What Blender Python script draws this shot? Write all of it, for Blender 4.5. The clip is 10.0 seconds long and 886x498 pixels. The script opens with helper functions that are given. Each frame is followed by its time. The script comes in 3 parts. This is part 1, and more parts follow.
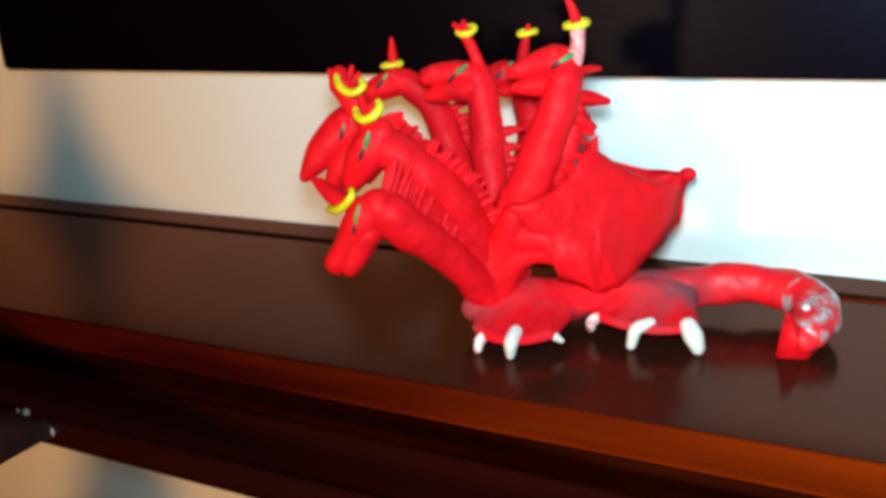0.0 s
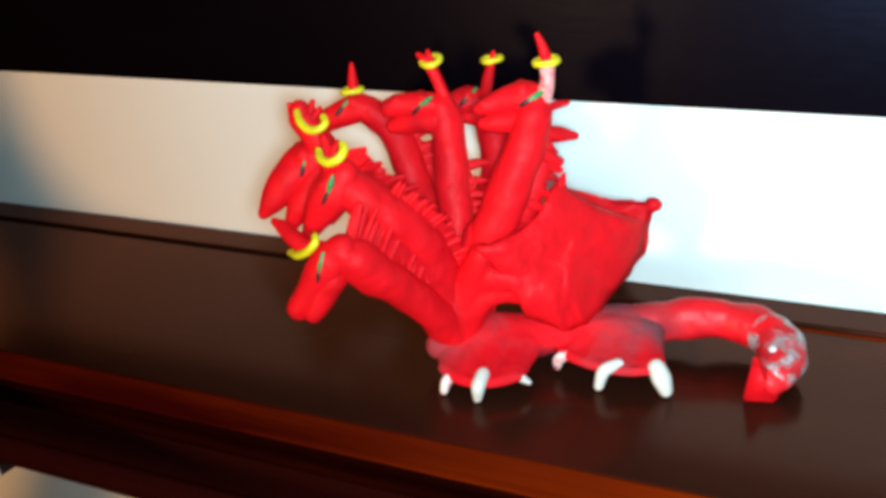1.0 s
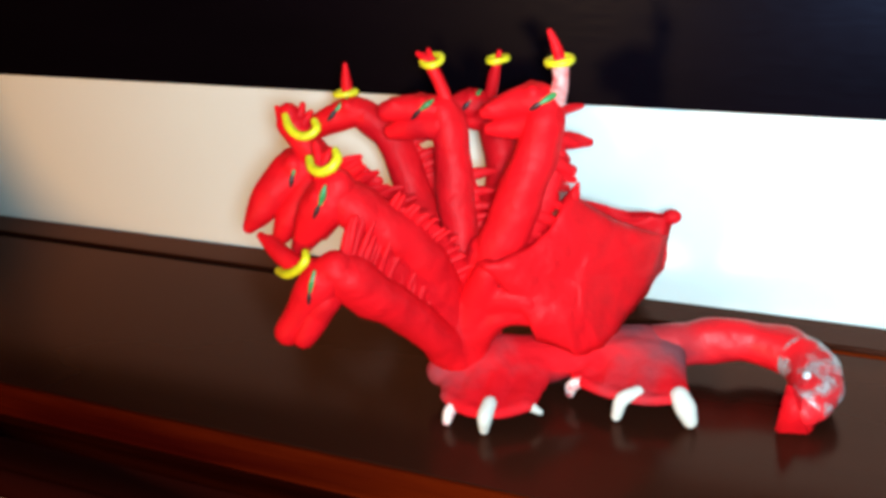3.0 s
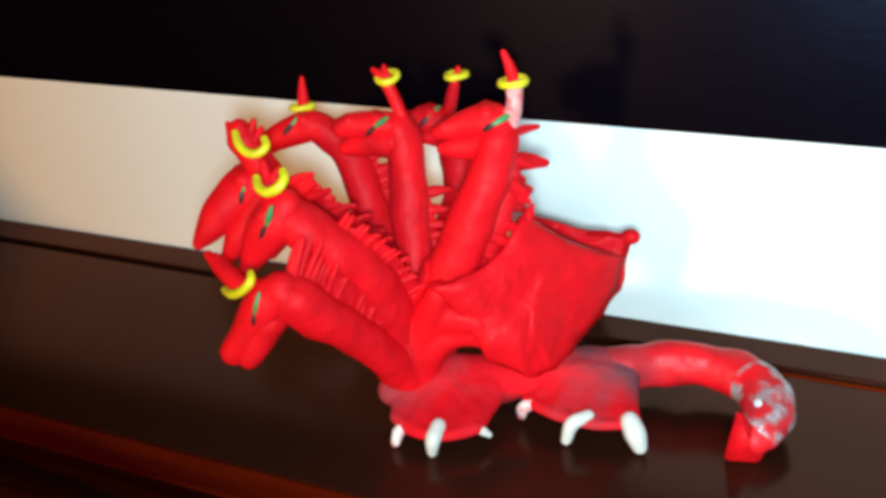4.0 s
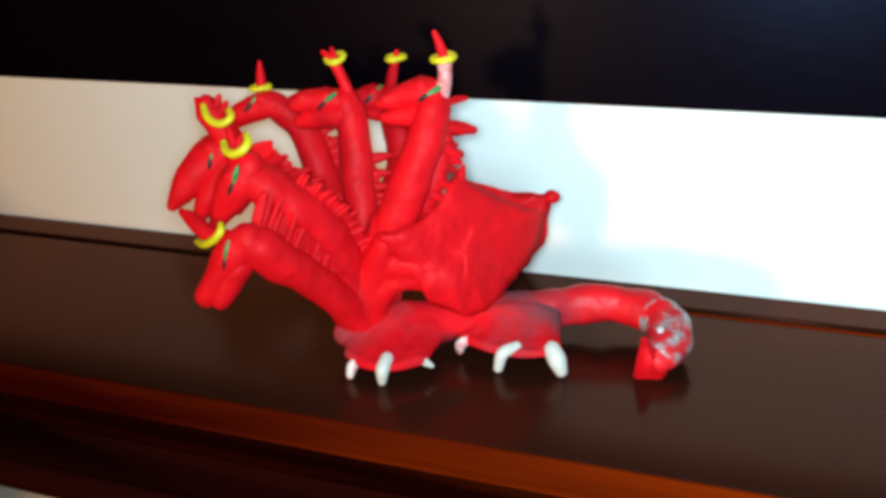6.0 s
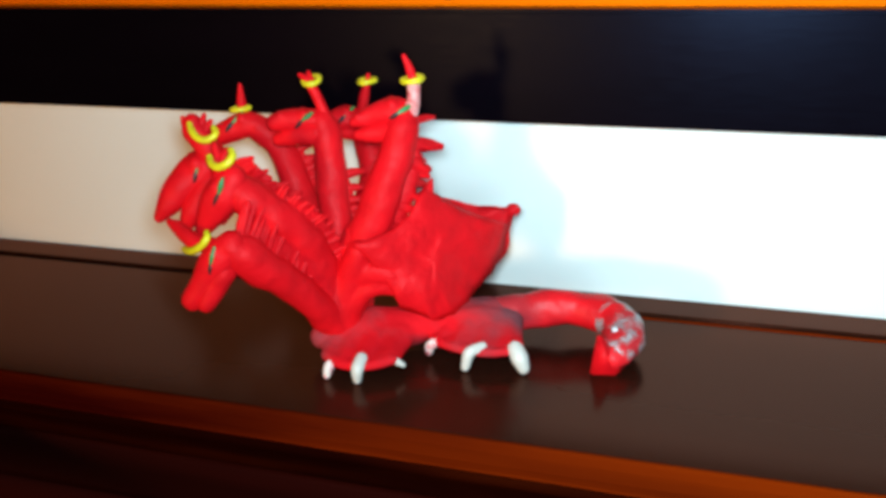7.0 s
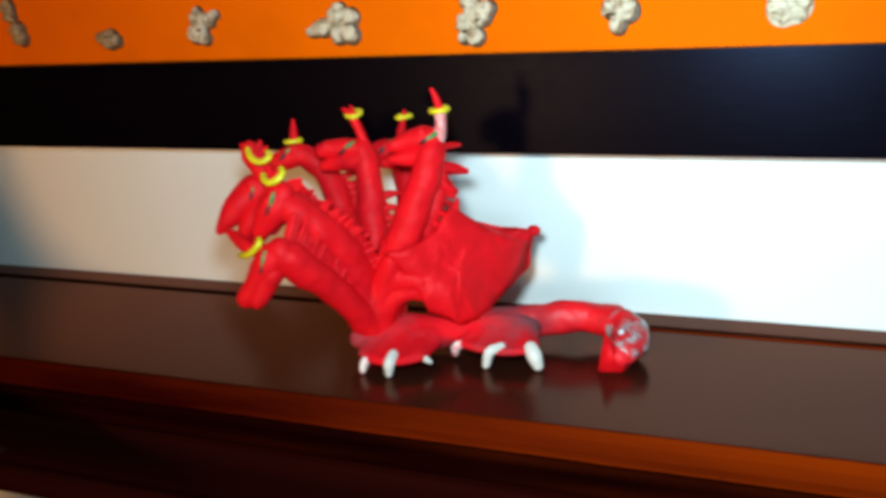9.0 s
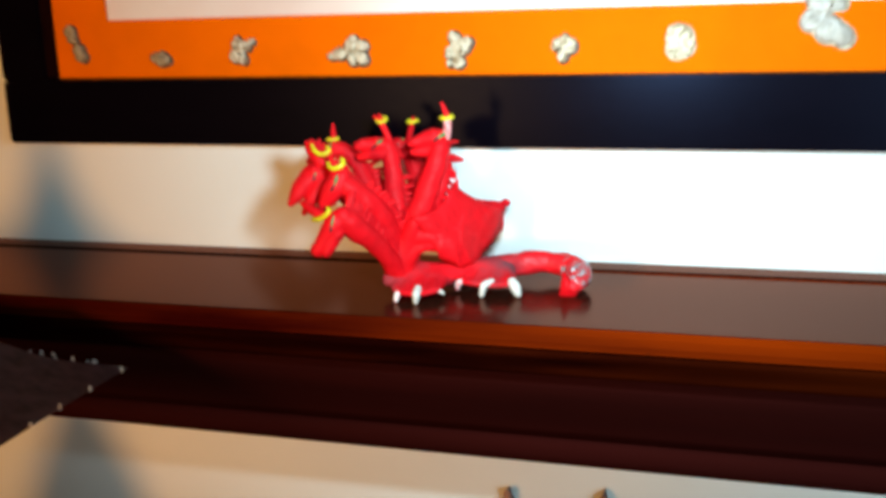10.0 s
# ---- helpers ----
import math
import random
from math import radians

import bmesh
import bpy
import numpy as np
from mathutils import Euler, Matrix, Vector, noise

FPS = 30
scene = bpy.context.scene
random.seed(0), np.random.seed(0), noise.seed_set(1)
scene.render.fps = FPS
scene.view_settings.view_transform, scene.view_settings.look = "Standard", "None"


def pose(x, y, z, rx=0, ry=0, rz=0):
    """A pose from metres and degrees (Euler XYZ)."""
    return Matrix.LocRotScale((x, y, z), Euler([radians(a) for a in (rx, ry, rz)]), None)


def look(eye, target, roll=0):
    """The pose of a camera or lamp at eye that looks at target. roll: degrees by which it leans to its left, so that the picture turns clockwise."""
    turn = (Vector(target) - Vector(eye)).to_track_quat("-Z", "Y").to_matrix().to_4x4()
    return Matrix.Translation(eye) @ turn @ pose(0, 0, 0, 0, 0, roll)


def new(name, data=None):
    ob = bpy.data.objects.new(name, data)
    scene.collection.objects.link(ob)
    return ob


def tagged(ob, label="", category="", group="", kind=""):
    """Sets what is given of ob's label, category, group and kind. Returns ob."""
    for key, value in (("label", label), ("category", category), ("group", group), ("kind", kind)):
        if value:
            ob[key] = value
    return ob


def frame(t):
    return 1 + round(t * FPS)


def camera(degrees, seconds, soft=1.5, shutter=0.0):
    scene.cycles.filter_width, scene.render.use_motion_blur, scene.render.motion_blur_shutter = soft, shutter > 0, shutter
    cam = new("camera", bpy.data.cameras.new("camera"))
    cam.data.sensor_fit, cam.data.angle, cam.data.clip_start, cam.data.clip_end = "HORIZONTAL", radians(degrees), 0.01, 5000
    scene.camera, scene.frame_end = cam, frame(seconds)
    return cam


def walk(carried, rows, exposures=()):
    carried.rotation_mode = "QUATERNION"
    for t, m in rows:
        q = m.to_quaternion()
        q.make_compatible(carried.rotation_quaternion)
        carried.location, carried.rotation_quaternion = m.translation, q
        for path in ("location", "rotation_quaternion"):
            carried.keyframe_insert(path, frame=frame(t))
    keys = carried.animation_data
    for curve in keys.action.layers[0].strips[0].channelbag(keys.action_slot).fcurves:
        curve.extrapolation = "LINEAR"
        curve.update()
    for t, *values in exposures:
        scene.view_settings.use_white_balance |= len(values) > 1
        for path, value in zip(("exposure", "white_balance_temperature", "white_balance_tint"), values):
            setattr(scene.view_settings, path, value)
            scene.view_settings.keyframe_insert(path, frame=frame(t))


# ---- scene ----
cam = camera(48.41, 10.0, soft=3.7, shutter=0.5)
PATH = [
    (0, (0.0129, -0.0012, 1.3430), 29.02, -17.76, -3.66),
    (0.5, (-0.0079, 0.0148, 1.3656), 26.81, -22.29, -2.16),
    (1, (-0.0024, 0.0116, 1.3691), 25.35, -20.84, -2.61),
    (1.5, (-0.0022, 0.0181, 1.3708), 23.97, -20.45, -1.81),
    (2, (-0.0018, 0.0193, 1.3648), 24.94, -20.85, -2.34),
    (2.5, (-0.0181, 0.0260, 1.3598), 24.83, -20.38, -2.80),
    (4, (-0.0079, 0.0467, 1.3699), 24.48, -21.23, -1.39),
    (4.5, (0.0014, 0.0413, 1.3700), 24.35, -21.41, -1.51),
    (5, (0.0034, 0.0357, 1.3676), 22.50, -20.34, -0.93),
    (5.2, (-0.0012, 0.0326, 1.3646), 22.48, -20.84, -1.48),
    (6.3, (0.0179, -0.0112, 1.3658), 20.78, -19.20, -1.87),
    (6.5, (0.0153, -0.0178, 1.3649), 20.21, -18.09, -1.89),
    (7, (0.0219, -0.0263, 1.3640), 19.07, -18.06, -1.44),
    (7.5, (0.0329, -0.0240, 1.3643), 20.87, -17.42, -1.87),
    (8, (0.0350, -0.0230, 1.3569), 22.11, -16.21, -2.37),
    (8.5, (0.0367, -0.0312, 1.3428), 23.20, -15.54, -2.73),
    (9, (0.0573, -0.0704, 1.3476), 23.15, -12.98, -2.33),
    (9.5, (0.0407, -0.1670, 1.3671), 18.78, -13.60, -1.50),
    (9.8, (0.0427, -0.2194, 1.3712), 15.54, -14.81, -1.33),
    (10, (0.0520, -0.2598, 1.3734), 15.79, -13.55, -1.58),
]
walk(cam, [(t, pose(*eye, 0, 0, yaw) @ pose(0, 0, 0, 90 + pitch) @ pose(0, 0, 0, 0, 0, roll)) for t, eye, yaw, pitch, roll in PATH],
     exposures=[(0, 0.06), (1.5, 0.06), (2.5, 0.18), (4.0, -0.02), (5.0, -0.21), (6.5, -0.20), (8.5, -0.24), (9.0, -0.30), (9.5, -0.05), (10, 0.11)])


# ---- world and lights ----
SHELF = 1.205            # height of the shelf's top
WALL = 0.390             # the wall behind it

world = bpy.data.worlds.new("world")
scene.world = world
world.use_nodes = True
sky = world.node_tree.nodes.new("ShaderNodeTexSky")
sky.sky_type = "NISHITA"
sky.sun_disc = False
sky.sun_elevation = radians(25)
sky.sun_rotation = radians(150)
world.node_tree.links.new(sky.outputs[0], world.node_tree.nodes["Background"].inputs[0])
world.node_tree.nodes["Background"].inputs[1].default_value = 0.05
scene.view_settings.exposure = 0.0


def area_light(name, eye, target, size_x, size_y, watts, colour):
    data = bpy.data.lights.new(name, "AREA")
    data.shape, data.size, data.size_y, data.energy, data.color = "RECTANGLE", size_x, size_y, watts, colour
    ob = new(name, data)
    ob.matrix_world = look(eye, target)
    return ob


def point_light(name, at, radius, watts, colour):
    data = bpy.data.lights.new(name, "POINT")
    data.shadow_soft_size, data.energy, data.color = radius, watts, colour
    ob = new(name, data)
    ob.location = at
    return ob


# a small cool white torch held in front of the shelf, an added cool fill light with no seen source, a warm lamp level
# with the shelf from one side, and the bulb under the beaded shade
torch = area_light("torch_light", (0.005, 0.014, 1.367), (0.004, 0.39, 1.339), 0.036, 0.036, 1.28, (0.61, 0.885, 1.0))
torch.data.shape, torch.data.spread = "DISK", radians(122)
# added fill: lifts the wall under the mantel and softens the torch's shadows
cool_fill_light = area_light("cool_fill_light", (0.50, -0.56, 1.32), (0.38, 0.39, 1.14), 0.40, 0.30, 1.85, (0.62, 0.90, 1.0))
cool_fill_light.data.spread = radians(90)
spot = bpy.data.lights.new("warm_room_lamp", "SPOT")
spot.energy, spot.color, spot.spot_size, spot.spot_blend, spot.shadow_soft_size = 35, (1.0, 0.50, 0.165), radians(56), 1.0, 0.072
new("warm_room_lamp", spot).matrix_world = look((-0.455, -0.88, 1.270), (-0.34, 0.39, 1.25))
point_light("lamp_bulb", (-0.450, 0.062, 1.190), 0.004, 0.4, (1.0, 0.55, 0.22))


# ---- materials ----
def material(name, colour, rough=0.5, metal=0.0, vary=0.15, scale=40.0, bump=0.1, bump_scale=300.0, stretch=(1, 1, 1),
             coat=0.0, spec=0.5, second=None, depth=0.0006, mask=(0.4, 0.68)):
    """Principled material with blotches of a second tone, a finer grain, and relief."""
    mat = bpy.data.materials.new(name)
    mat.use_nodes = True
    nt = mat.node_tree
    bsdf = nt.nodes["Principled BSDF"]
    coords = nt.nodes.new("ShaderNodeTexCoord")
    mapping = nt.nodes.new("ShaderNodeMapping")
    mapping.inputs["Scale"].default_value = stretch
    nt.links.new(coords.outputs["Object"], mapping.inputs["Vector"])

    def tex(size, detail):
        n = nt.nodes.new("ShaderNodeTexNoise")
        n.inputs["Scale"].default_value = size
        n.inputs["Detail"].default_value = detail
        nt.links.new(mapping.outputs[0], n.inputs["Vector"])
        return n
    large, fine = tex(scale, 5.0), tex(bump_scale, 3.0)
    mix = nt.nodes.new("ShaderNodeMix")
    mix.data_type = "RGBA"
    other = second or tuple(c * (1 - vary * 2) for c in colour)
    mix.inputs[6].default_value = (*colour, 1)
    mix.inputs[7].default_value = (*other, 1)
    ramp = nt.nodes.new("ShaderNodeMapRange")
    ramp.inputs["From Min"].default_value, ramp.inputs["From Max"].default_value = mask
    nt.links.new(large.outputs[0], ramp.inputs["Value"])
    nt.links.new(ramp.outputs[0], mix.inputs[0])
    nt.links.new(mix.outputs[2], bsdf.inputs["Base Color"])
    rr = nt.nodes.new("ShaderNodeMapRange")
    rr.inputs["To Min"].default_value, rr.inputs["To Max"].default_value = rough * 0.8, min(1.0, rough * 1.25)
    nt.links.new(fine.outputs[0], rr.inputs["Value"])
    nt.links.new(rr.outputs[0], bsdf.inputs["Roughness"])
    bsdf.inputs["Metallic"].default_value = metal
    bsdf.inputs["Specular IOR Level"].default_value = spec
    bsdf.inputs["Coat Weight"].default_value = coat
    bsdf.inputs["Coat Roughness"].default_value = 0.12
    if bump:
        b = nt.nodes.new("ShaderNodeBump")
        b.inputs["Strength"].default_value = bump
        b.inputs["Distance"].default_value = depth
        nt.links.new(fine.outputs[0], b.inputs["Height"])
        nt.links.new(b.outputs[0], bsdf.inputs["Normal"])
    return mat


RED = material("red_clay", (0.69, 0.0050, 0.0102), rough=0.52, vary=0.07, scale=150, bump=0.7, bump_scale=150, spec=0.11, depth=0.0015)
DUSTY = material("dusty_red_clay", (0.66, 0.0080, 0.0145), rough=0.7, spec=0.03, scale=34, bump=0.7, bump_scale=220, second=(0.19, 0.052, 0.062), depth=0.001, mask=(0.38, 0.66))
YELLOW = material("yellow_clay", (0.72, 0.62, 0.01), rough=0.45, scale=200, bump=0.15)
GREEN = material("green_clay", (0.03, 0.24, 0.07), rough=0.35, scale=300, bump=0.1)
BLACK = material("black_clay", (0.012, 0.014, 0.016), rough=0.4, scale=300, bump=0.1)
WHITE = material("white_clay", (0.60, 0.57, 0.52), rough=0.4, scale=150, bump=0.15, vary=0.05)
PINK = material("smudged_white_clay", (0.78, 0.70, 0.66), rough=0.45, scale=400, bump=0.15, second=(0.62, 0.10, 0.12))
ROSE = material("smudged_pink_clay", (0.70, 0.36, 0.34), rough=0.45, scale=300, bump=0.2, second=(0.62, 0.05, 0.06))
PLASTER = material("wall_paint", (0.80, 0.79, 0.75), rough=0.75, vary=0.02, scale=6, bump=0.12, bump_scale=260)
MAHOGANY = material("dark_mahogany", (0.030, 0.0080, 0.0042), rough=0.22, scale=14, bump=0.02, bump_scale=90, stretch=(0.12, 1, 1),
                    spec=0.16, second=(0.015, 0.0042, 0.0024))
NOSING = material("worn_mahogany_light_ramp", (0.040, 0.0019, 0.0010), rough=0.5, spec=0.0, scale=26, bump=0.08, bump_scale=160, stretch=(0.08, 1, 1),
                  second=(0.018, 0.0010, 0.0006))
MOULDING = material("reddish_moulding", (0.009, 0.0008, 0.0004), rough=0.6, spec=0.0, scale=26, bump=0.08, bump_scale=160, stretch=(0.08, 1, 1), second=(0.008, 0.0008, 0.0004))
SATIN = material("satin_mahogany", (0.030, 0.0044, 0.0036), rough=0.6, spec=0.0, scale=20, bump=0.06, bump_scale=140, stretch=(0.1, 1, 1), second=(0.017, 0.0030, 0.0026))


def blend_along(mat, colour, x0, x1, scale):
    """Blends colour in from x0 to x1 along x, broken up by streaks."""
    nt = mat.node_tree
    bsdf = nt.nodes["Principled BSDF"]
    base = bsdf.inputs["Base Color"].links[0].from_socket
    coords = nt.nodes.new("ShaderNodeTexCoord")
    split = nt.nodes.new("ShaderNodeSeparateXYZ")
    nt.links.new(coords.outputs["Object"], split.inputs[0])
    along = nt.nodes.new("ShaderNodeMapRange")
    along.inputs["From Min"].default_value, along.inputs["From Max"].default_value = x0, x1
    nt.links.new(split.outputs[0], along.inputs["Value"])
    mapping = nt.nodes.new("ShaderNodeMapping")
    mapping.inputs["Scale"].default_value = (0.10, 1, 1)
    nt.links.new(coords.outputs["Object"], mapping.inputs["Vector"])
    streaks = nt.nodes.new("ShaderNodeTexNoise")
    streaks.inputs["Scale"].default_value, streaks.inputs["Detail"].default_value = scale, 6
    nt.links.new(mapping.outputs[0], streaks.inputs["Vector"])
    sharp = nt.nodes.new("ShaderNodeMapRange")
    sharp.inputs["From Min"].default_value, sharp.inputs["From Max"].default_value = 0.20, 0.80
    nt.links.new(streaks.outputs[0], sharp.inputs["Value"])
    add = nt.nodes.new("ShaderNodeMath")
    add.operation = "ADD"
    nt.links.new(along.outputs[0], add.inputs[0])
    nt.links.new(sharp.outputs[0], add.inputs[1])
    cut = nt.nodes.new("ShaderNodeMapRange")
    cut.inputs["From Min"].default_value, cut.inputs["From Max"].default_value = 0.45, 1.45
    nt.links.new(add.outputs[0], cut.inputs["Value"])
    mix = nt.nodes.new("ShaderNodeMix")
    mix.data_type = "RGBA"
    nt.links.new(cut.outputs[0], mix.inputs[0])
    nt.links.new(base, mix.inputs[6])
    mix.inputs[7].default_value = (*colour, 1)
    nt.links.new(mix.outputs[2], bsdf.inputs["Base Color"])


def lacquer(mat, tint, ior, rough):
    """A tinted glossy coat over a matt base."""
    nt = mat.node_tree
    base = nt.nodes["Principled BSDF"]
    base.inputs["Specular IOR Level"].default_value = 0.0
    gloss = nt.nodes.new("ShaderNodeBsdfGlossy")
    gloss.inputs["Color"].default_value = (*tint, 1)
    gloss.inputs["Roughness"].default_value = rough
    edge = nt.nodes.new("ShaderNodeFresnel")
    edge.inputs["IOR"].default_value = ior
    mix = nt.nodes.new("ShaderNodeMixShader")
    nt.links.new(edge.outputs[0], mix.inputs[0])
    nt.links.new(base.outputs[0], mix.inputs[1])
    nt.links.new(gloss.outputs[0], mix.inputs[2])
    nt.links.new(mix.outputs[0], nt.nodes["Material Output"].inputs["Surface"])


lacquer(MAHOGANY, (0.90, 0.45, 0.35), 1.225, 0.17)
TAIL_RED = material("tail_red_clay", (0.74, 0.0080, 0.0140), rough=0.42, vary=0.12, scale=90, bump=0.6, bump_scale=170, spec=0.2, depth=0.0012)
blend_along(TAIL_RED, (0.17, 0.036, 0.045), 0.022, -0.022, 60)
# nosing and moulding: streaky wear, plus light falloff painted as orange growing along x
blend_along(NOSING, (0.21, 0.020, 0.0006), -0.24, 0.17, 48)
blend_along(MOULDING, (0.046, 0.0052, 0.0006), -0.12, 0.26, 80)
FRAME = material("black_lacquered_wood", (0.0024, 0.0011, 0.0022), rough=0.30, spec=0.050, scale=30, bump=0.05, bump_scale=500, stretch=(0.2, 1, 1))
FRAME.node_tree.nodes["Principled BSDF"].inputs["Specular Tint"].default_value = (0.36, 0.46, 0.86, 1)
MAT = material("orange_card", (0.84, 0.135, 0.0), rough=0.7, spec=0.02, vary=0.04, scale=30, bump=0.08, bump_scale=900)
# unseen walls and ceiling: dark colour stands in for a room with little light
ROOM_DARK = material("unseen_room_dark", (0.16, 0.10, 0.07), rough=0.8, vary=0.05, scale=5, bump=0.1)
PAPER = material("pale_print", (0.80, 0.70, 0.64), rough=0.5, scale=9, bump=0.0, second=(0.74, 0.58, 0.52))
CREAM = material("cream_shell", (0.62, 0.52, 0.37), rough=0.5, scale=260, bump=0.5, bump_scale=420, second=(0.28, 0.19, 0.10), mask=(0.46, 0.66))
TAN = material("tan_shell", (0.42, 0.30, 0.16), rough=0.5, scale=420, bump=0.4, bump_scale=500, second=(0.16, 0.10, 0.05))
BROWN = material("brown_outline_shadow_and_marks", (0.09, 0.05, 0.02), rough=0.5, scale=200, bump=0.2)
COPPER = material("copper_brown_paint", (0.30, 0.11, 0.05), rough=0.5, scale=200, bump=0.1)
PALE = material("white_shell", (0.50, 0.42, 0.35), rough=0.4, scale=120, bump=0.2, vary=0.16)
SHADE = material("plum_fabric", (0.12, 0.052, 0.058), rough=0.6, scale=120, bump=0.5, bump_scale=900, second=(0.05, 0.020, 0.027))
METAL = material("dark_bronze", (0.10, 0.07, 0.05), rough=0.35, metal=1.0, scale=60, bump=0.05)
FLOOR = material("oak_boards", (0.24, 0.14, 0.07), rough=0.45, scale=8, bump=0.1, bump_scale=80, stretch=(0.2, 1, 1))
VARNISH = material("dried_glue", (0.46, 0.42, 0.43), rough=0.22, spec=0.8, scale=260, bump=0.8, bump_scale=420, second=(0.30, 0.16, 0.17), depth=0.0012)
_nt = VARNISH.node_tree
_noise = _nt.nodes.new("ShaderNodeTexNoise")
_noise.inputs["Scale"].default_value, _noise.inputs["Detail"].default_value = 120, 4
_ramp = _nt.nodes.new("ShaderNodeMapRange")
_ramp.inputs["From Min"].default_value, _ramp.inputs["From Max"].default_value = 0.47, 0.60
_ramp.inputs["To Min"].default_value, _ramp.inputs["To Max"].default_value = 0.0, 0.85
_nt.links.new(_nt.nodes["Texture Coordinate"].outputs["Object"], _noise.inputs["Vector"])
_nt.links.new(_noise.outputs[0], _ramp.inputs["Value"])
_nt.links.new(_ramp.outputs[0], _nt.nodes["Principled BSDF"].inputs["Alpha"])
GLINT = material("pale_glint", (0.80, 0.78, 0.78), rough=0.10, spec=1.0, scale=200, bump=0.2)
BEAD = bpy.data.materials.new("glass_bead")
BEAD.use_nodes = True
BEAD.node_tree.nodes["Principled BSDF"].inputs["Roughness"].default_value = 0.30
BEAD.node_tree.nodes["Principled BSDF"].inputs["Base Color"].default_value = (0.90, 0.84, 0.80, 1)
BEAD.node_tree.nodes["Principled BSDF"].inputs["Metallic"].default_value = 0.25


# ---- mesh helpers ----
def part(name, bm, mat, parent=None, label="", smooth=True):
    """Links a bmesh as one mesh object under a thing or a part."""
    me = bpy.data.meshes.new(name)
    bmesh.ops.recalc_face_normals(bm, faces=bm.faces[:])
    bm.to_mesh(me)
    bm.free()
    me.materials.append(mat)
    me.polygons.foreach_set("use_smooth", [smooth] * len(me.polygons))
    ob = new(name, me)
    ob.parent = parent
    if label:
        ob["label"] = label
    return ob


def empty(name, at, label, category, kind="", group=""):
    ob = new(name)
    ob.empty_display_size = 0.02
    ob.location = at
    return tagged(ob, label, category, group, kind)


def box(bm, x0, x1, y0, y1, z0, z1, bevel=0.0, segments=2):
    made = bmesh.ops.create_cube(bm, size=1.0)
    bmesh.ops.scale(bm, vec=(x1 - x0, y1 - y0, z1 - z0), verts=made["verts"])
    bmesh.ops.translate(bm, vec=((x0 + x1) / 2, (y0 + y1) / 2, (z0 + z1) / 2), verts=made["verts"])
    if bevel:
        edges = list({e for v in made["verts"] for e in v.link_edges})
        bmesh.ops.bevel(bm, geom=edges, offset=bevel, segments=segments, affect="EDGES")
    return bm


def catmull(values, steps):
    """Smooth rows through the given rows of numbers."""
    v = [np.array(p, float) for p in values]
    v = [2 * v[0] - v[1], *v, 2 * v[-1] - v[-2]]
    out = []
    for a, b, c, d in zip(v, v[1:], v[2:], v[3:]):
        for k in range(steps):
            t = k / steps
            out.append(0.5 * (2 * b + (c - a) * t + (2 * a - 5 * b + 4 * c - d) * t * t + (3 * b - a - 3 * c + d) * t ** 3))
    out.append(v[-2])
    return out


def tube(bm, rows, seg=14, steps=6, wide=1.0, up=None, lumps=0.0, blunt=1.0):
    """A rounded, closed tube through rows of (x, y, z, radius); wide flattens it across `up`."""
    path = catmull(rows, steps)
    centre = [Vector(p[:3]) for p in path]
    radius = [max(p[3], 0.004) for p in path]
    tangent = [(centre[min(i + 1, len(path) - 1)] - centre[max(i - 1, 0)]).normalized() for i in range(len(path))]
    side = Vector(up) if up else Vector((0, 0, 1)) if abs(tangent[0].z) < 0.9 else Vector((1, 0, 0))
    rings = []
    first, last = (centre[0], tangent[0], radius[0]), (centre[-1], tangent[-1], radius[-1])
    stations = []
    for k in (80, 55, 28):
        a = radians(k)
        stations.append((first[0] - first[1] * first[2] * math.sin(a) * blunt, first[1], first[2] * math.cos(a)))
    stations += list(zip(centre, tangent, radius))
    for k in (28, 55, 80):
        a = radians(k)
        stations.append((last[0] + last[1] * last[2] * math.sin(a) * blunt, last[1], last[2] * math.cos(a)))
    for c, t, r in stations:
        side = (side - t * side.dot(t)).normalized()
        other = t.cross(side)
        ring = []
        for k in range(seg):
            a = 2 * math.pi * k / seg
            way = side * math.cos(a) + other * math.sin(a) * wide
            p = c + way * r
            if lumps:
                p += way.normalized() * lumps * (r * noise.noise(p * 1.0) + 0.12 * min(r, 0.6) * noise.noise(p * 2.6))
            ring.append(bm.verts.new(p))
        rings.append(ring)
    for a, b in zip(rings, rings[1:]):
        for k in range(seg):
            bm.faces.new((a[k], a[(k + 1) % seg], b[(k + 1) % seg], b[k]))
    bm.faces.new(list(reversed(rings[0])))
    bm.faces.new(rings[-1])
    return bm


def ball(bm, at, radii, turn=None, lumps=0.0, u=16, v=10):
    made = bmesh.ops.create_uvsphere(bm, u_segments=u, v_segments=v, radius=1.0)
    m = Matrix.Translation(at) @ (turn or Matrix()) @ Matrix.Diagonal((*radii, 1))
    bmesh.ops.transform(bm, matrix=m, verts=made["verts"])
    if lumps:
        for w in made["verts"]:
            d = (w.co - Vector(at))
            w.co += d * lumps * noise.noise(w.co * 1.7)
    return bm


def kneaded(ob, voxel=0.0009, rounds=8):
    """Welds overlapping rolls of clay into one smooth lump."""
    weld = ob.modifiers.new("weld", "REMESH")
    weld.mode, weld.voxel_size, weld.use_smooth_shade = "VOXEL", voxel, True
    rub = ob.modifiers.new("rub", "SMOOTH")
    rub.factor, rub.iterations = 0.5, rounds
    return ob


def facing(forward, up):
    """A turn whose x looks forward and whose z is near up."""
    f = Vector(forward).normalized()
    u = Vector(up)
    u = (u - f * u.dot(f)).normalized()
    s = u.cross(f)
    return Matrix((f, s, u)).transposed()


def cm(bm):
    bmesh.ops.scale(bm, vec=(0.01, 0.01, 0.01), verts=bm.verts[:])
    return bm


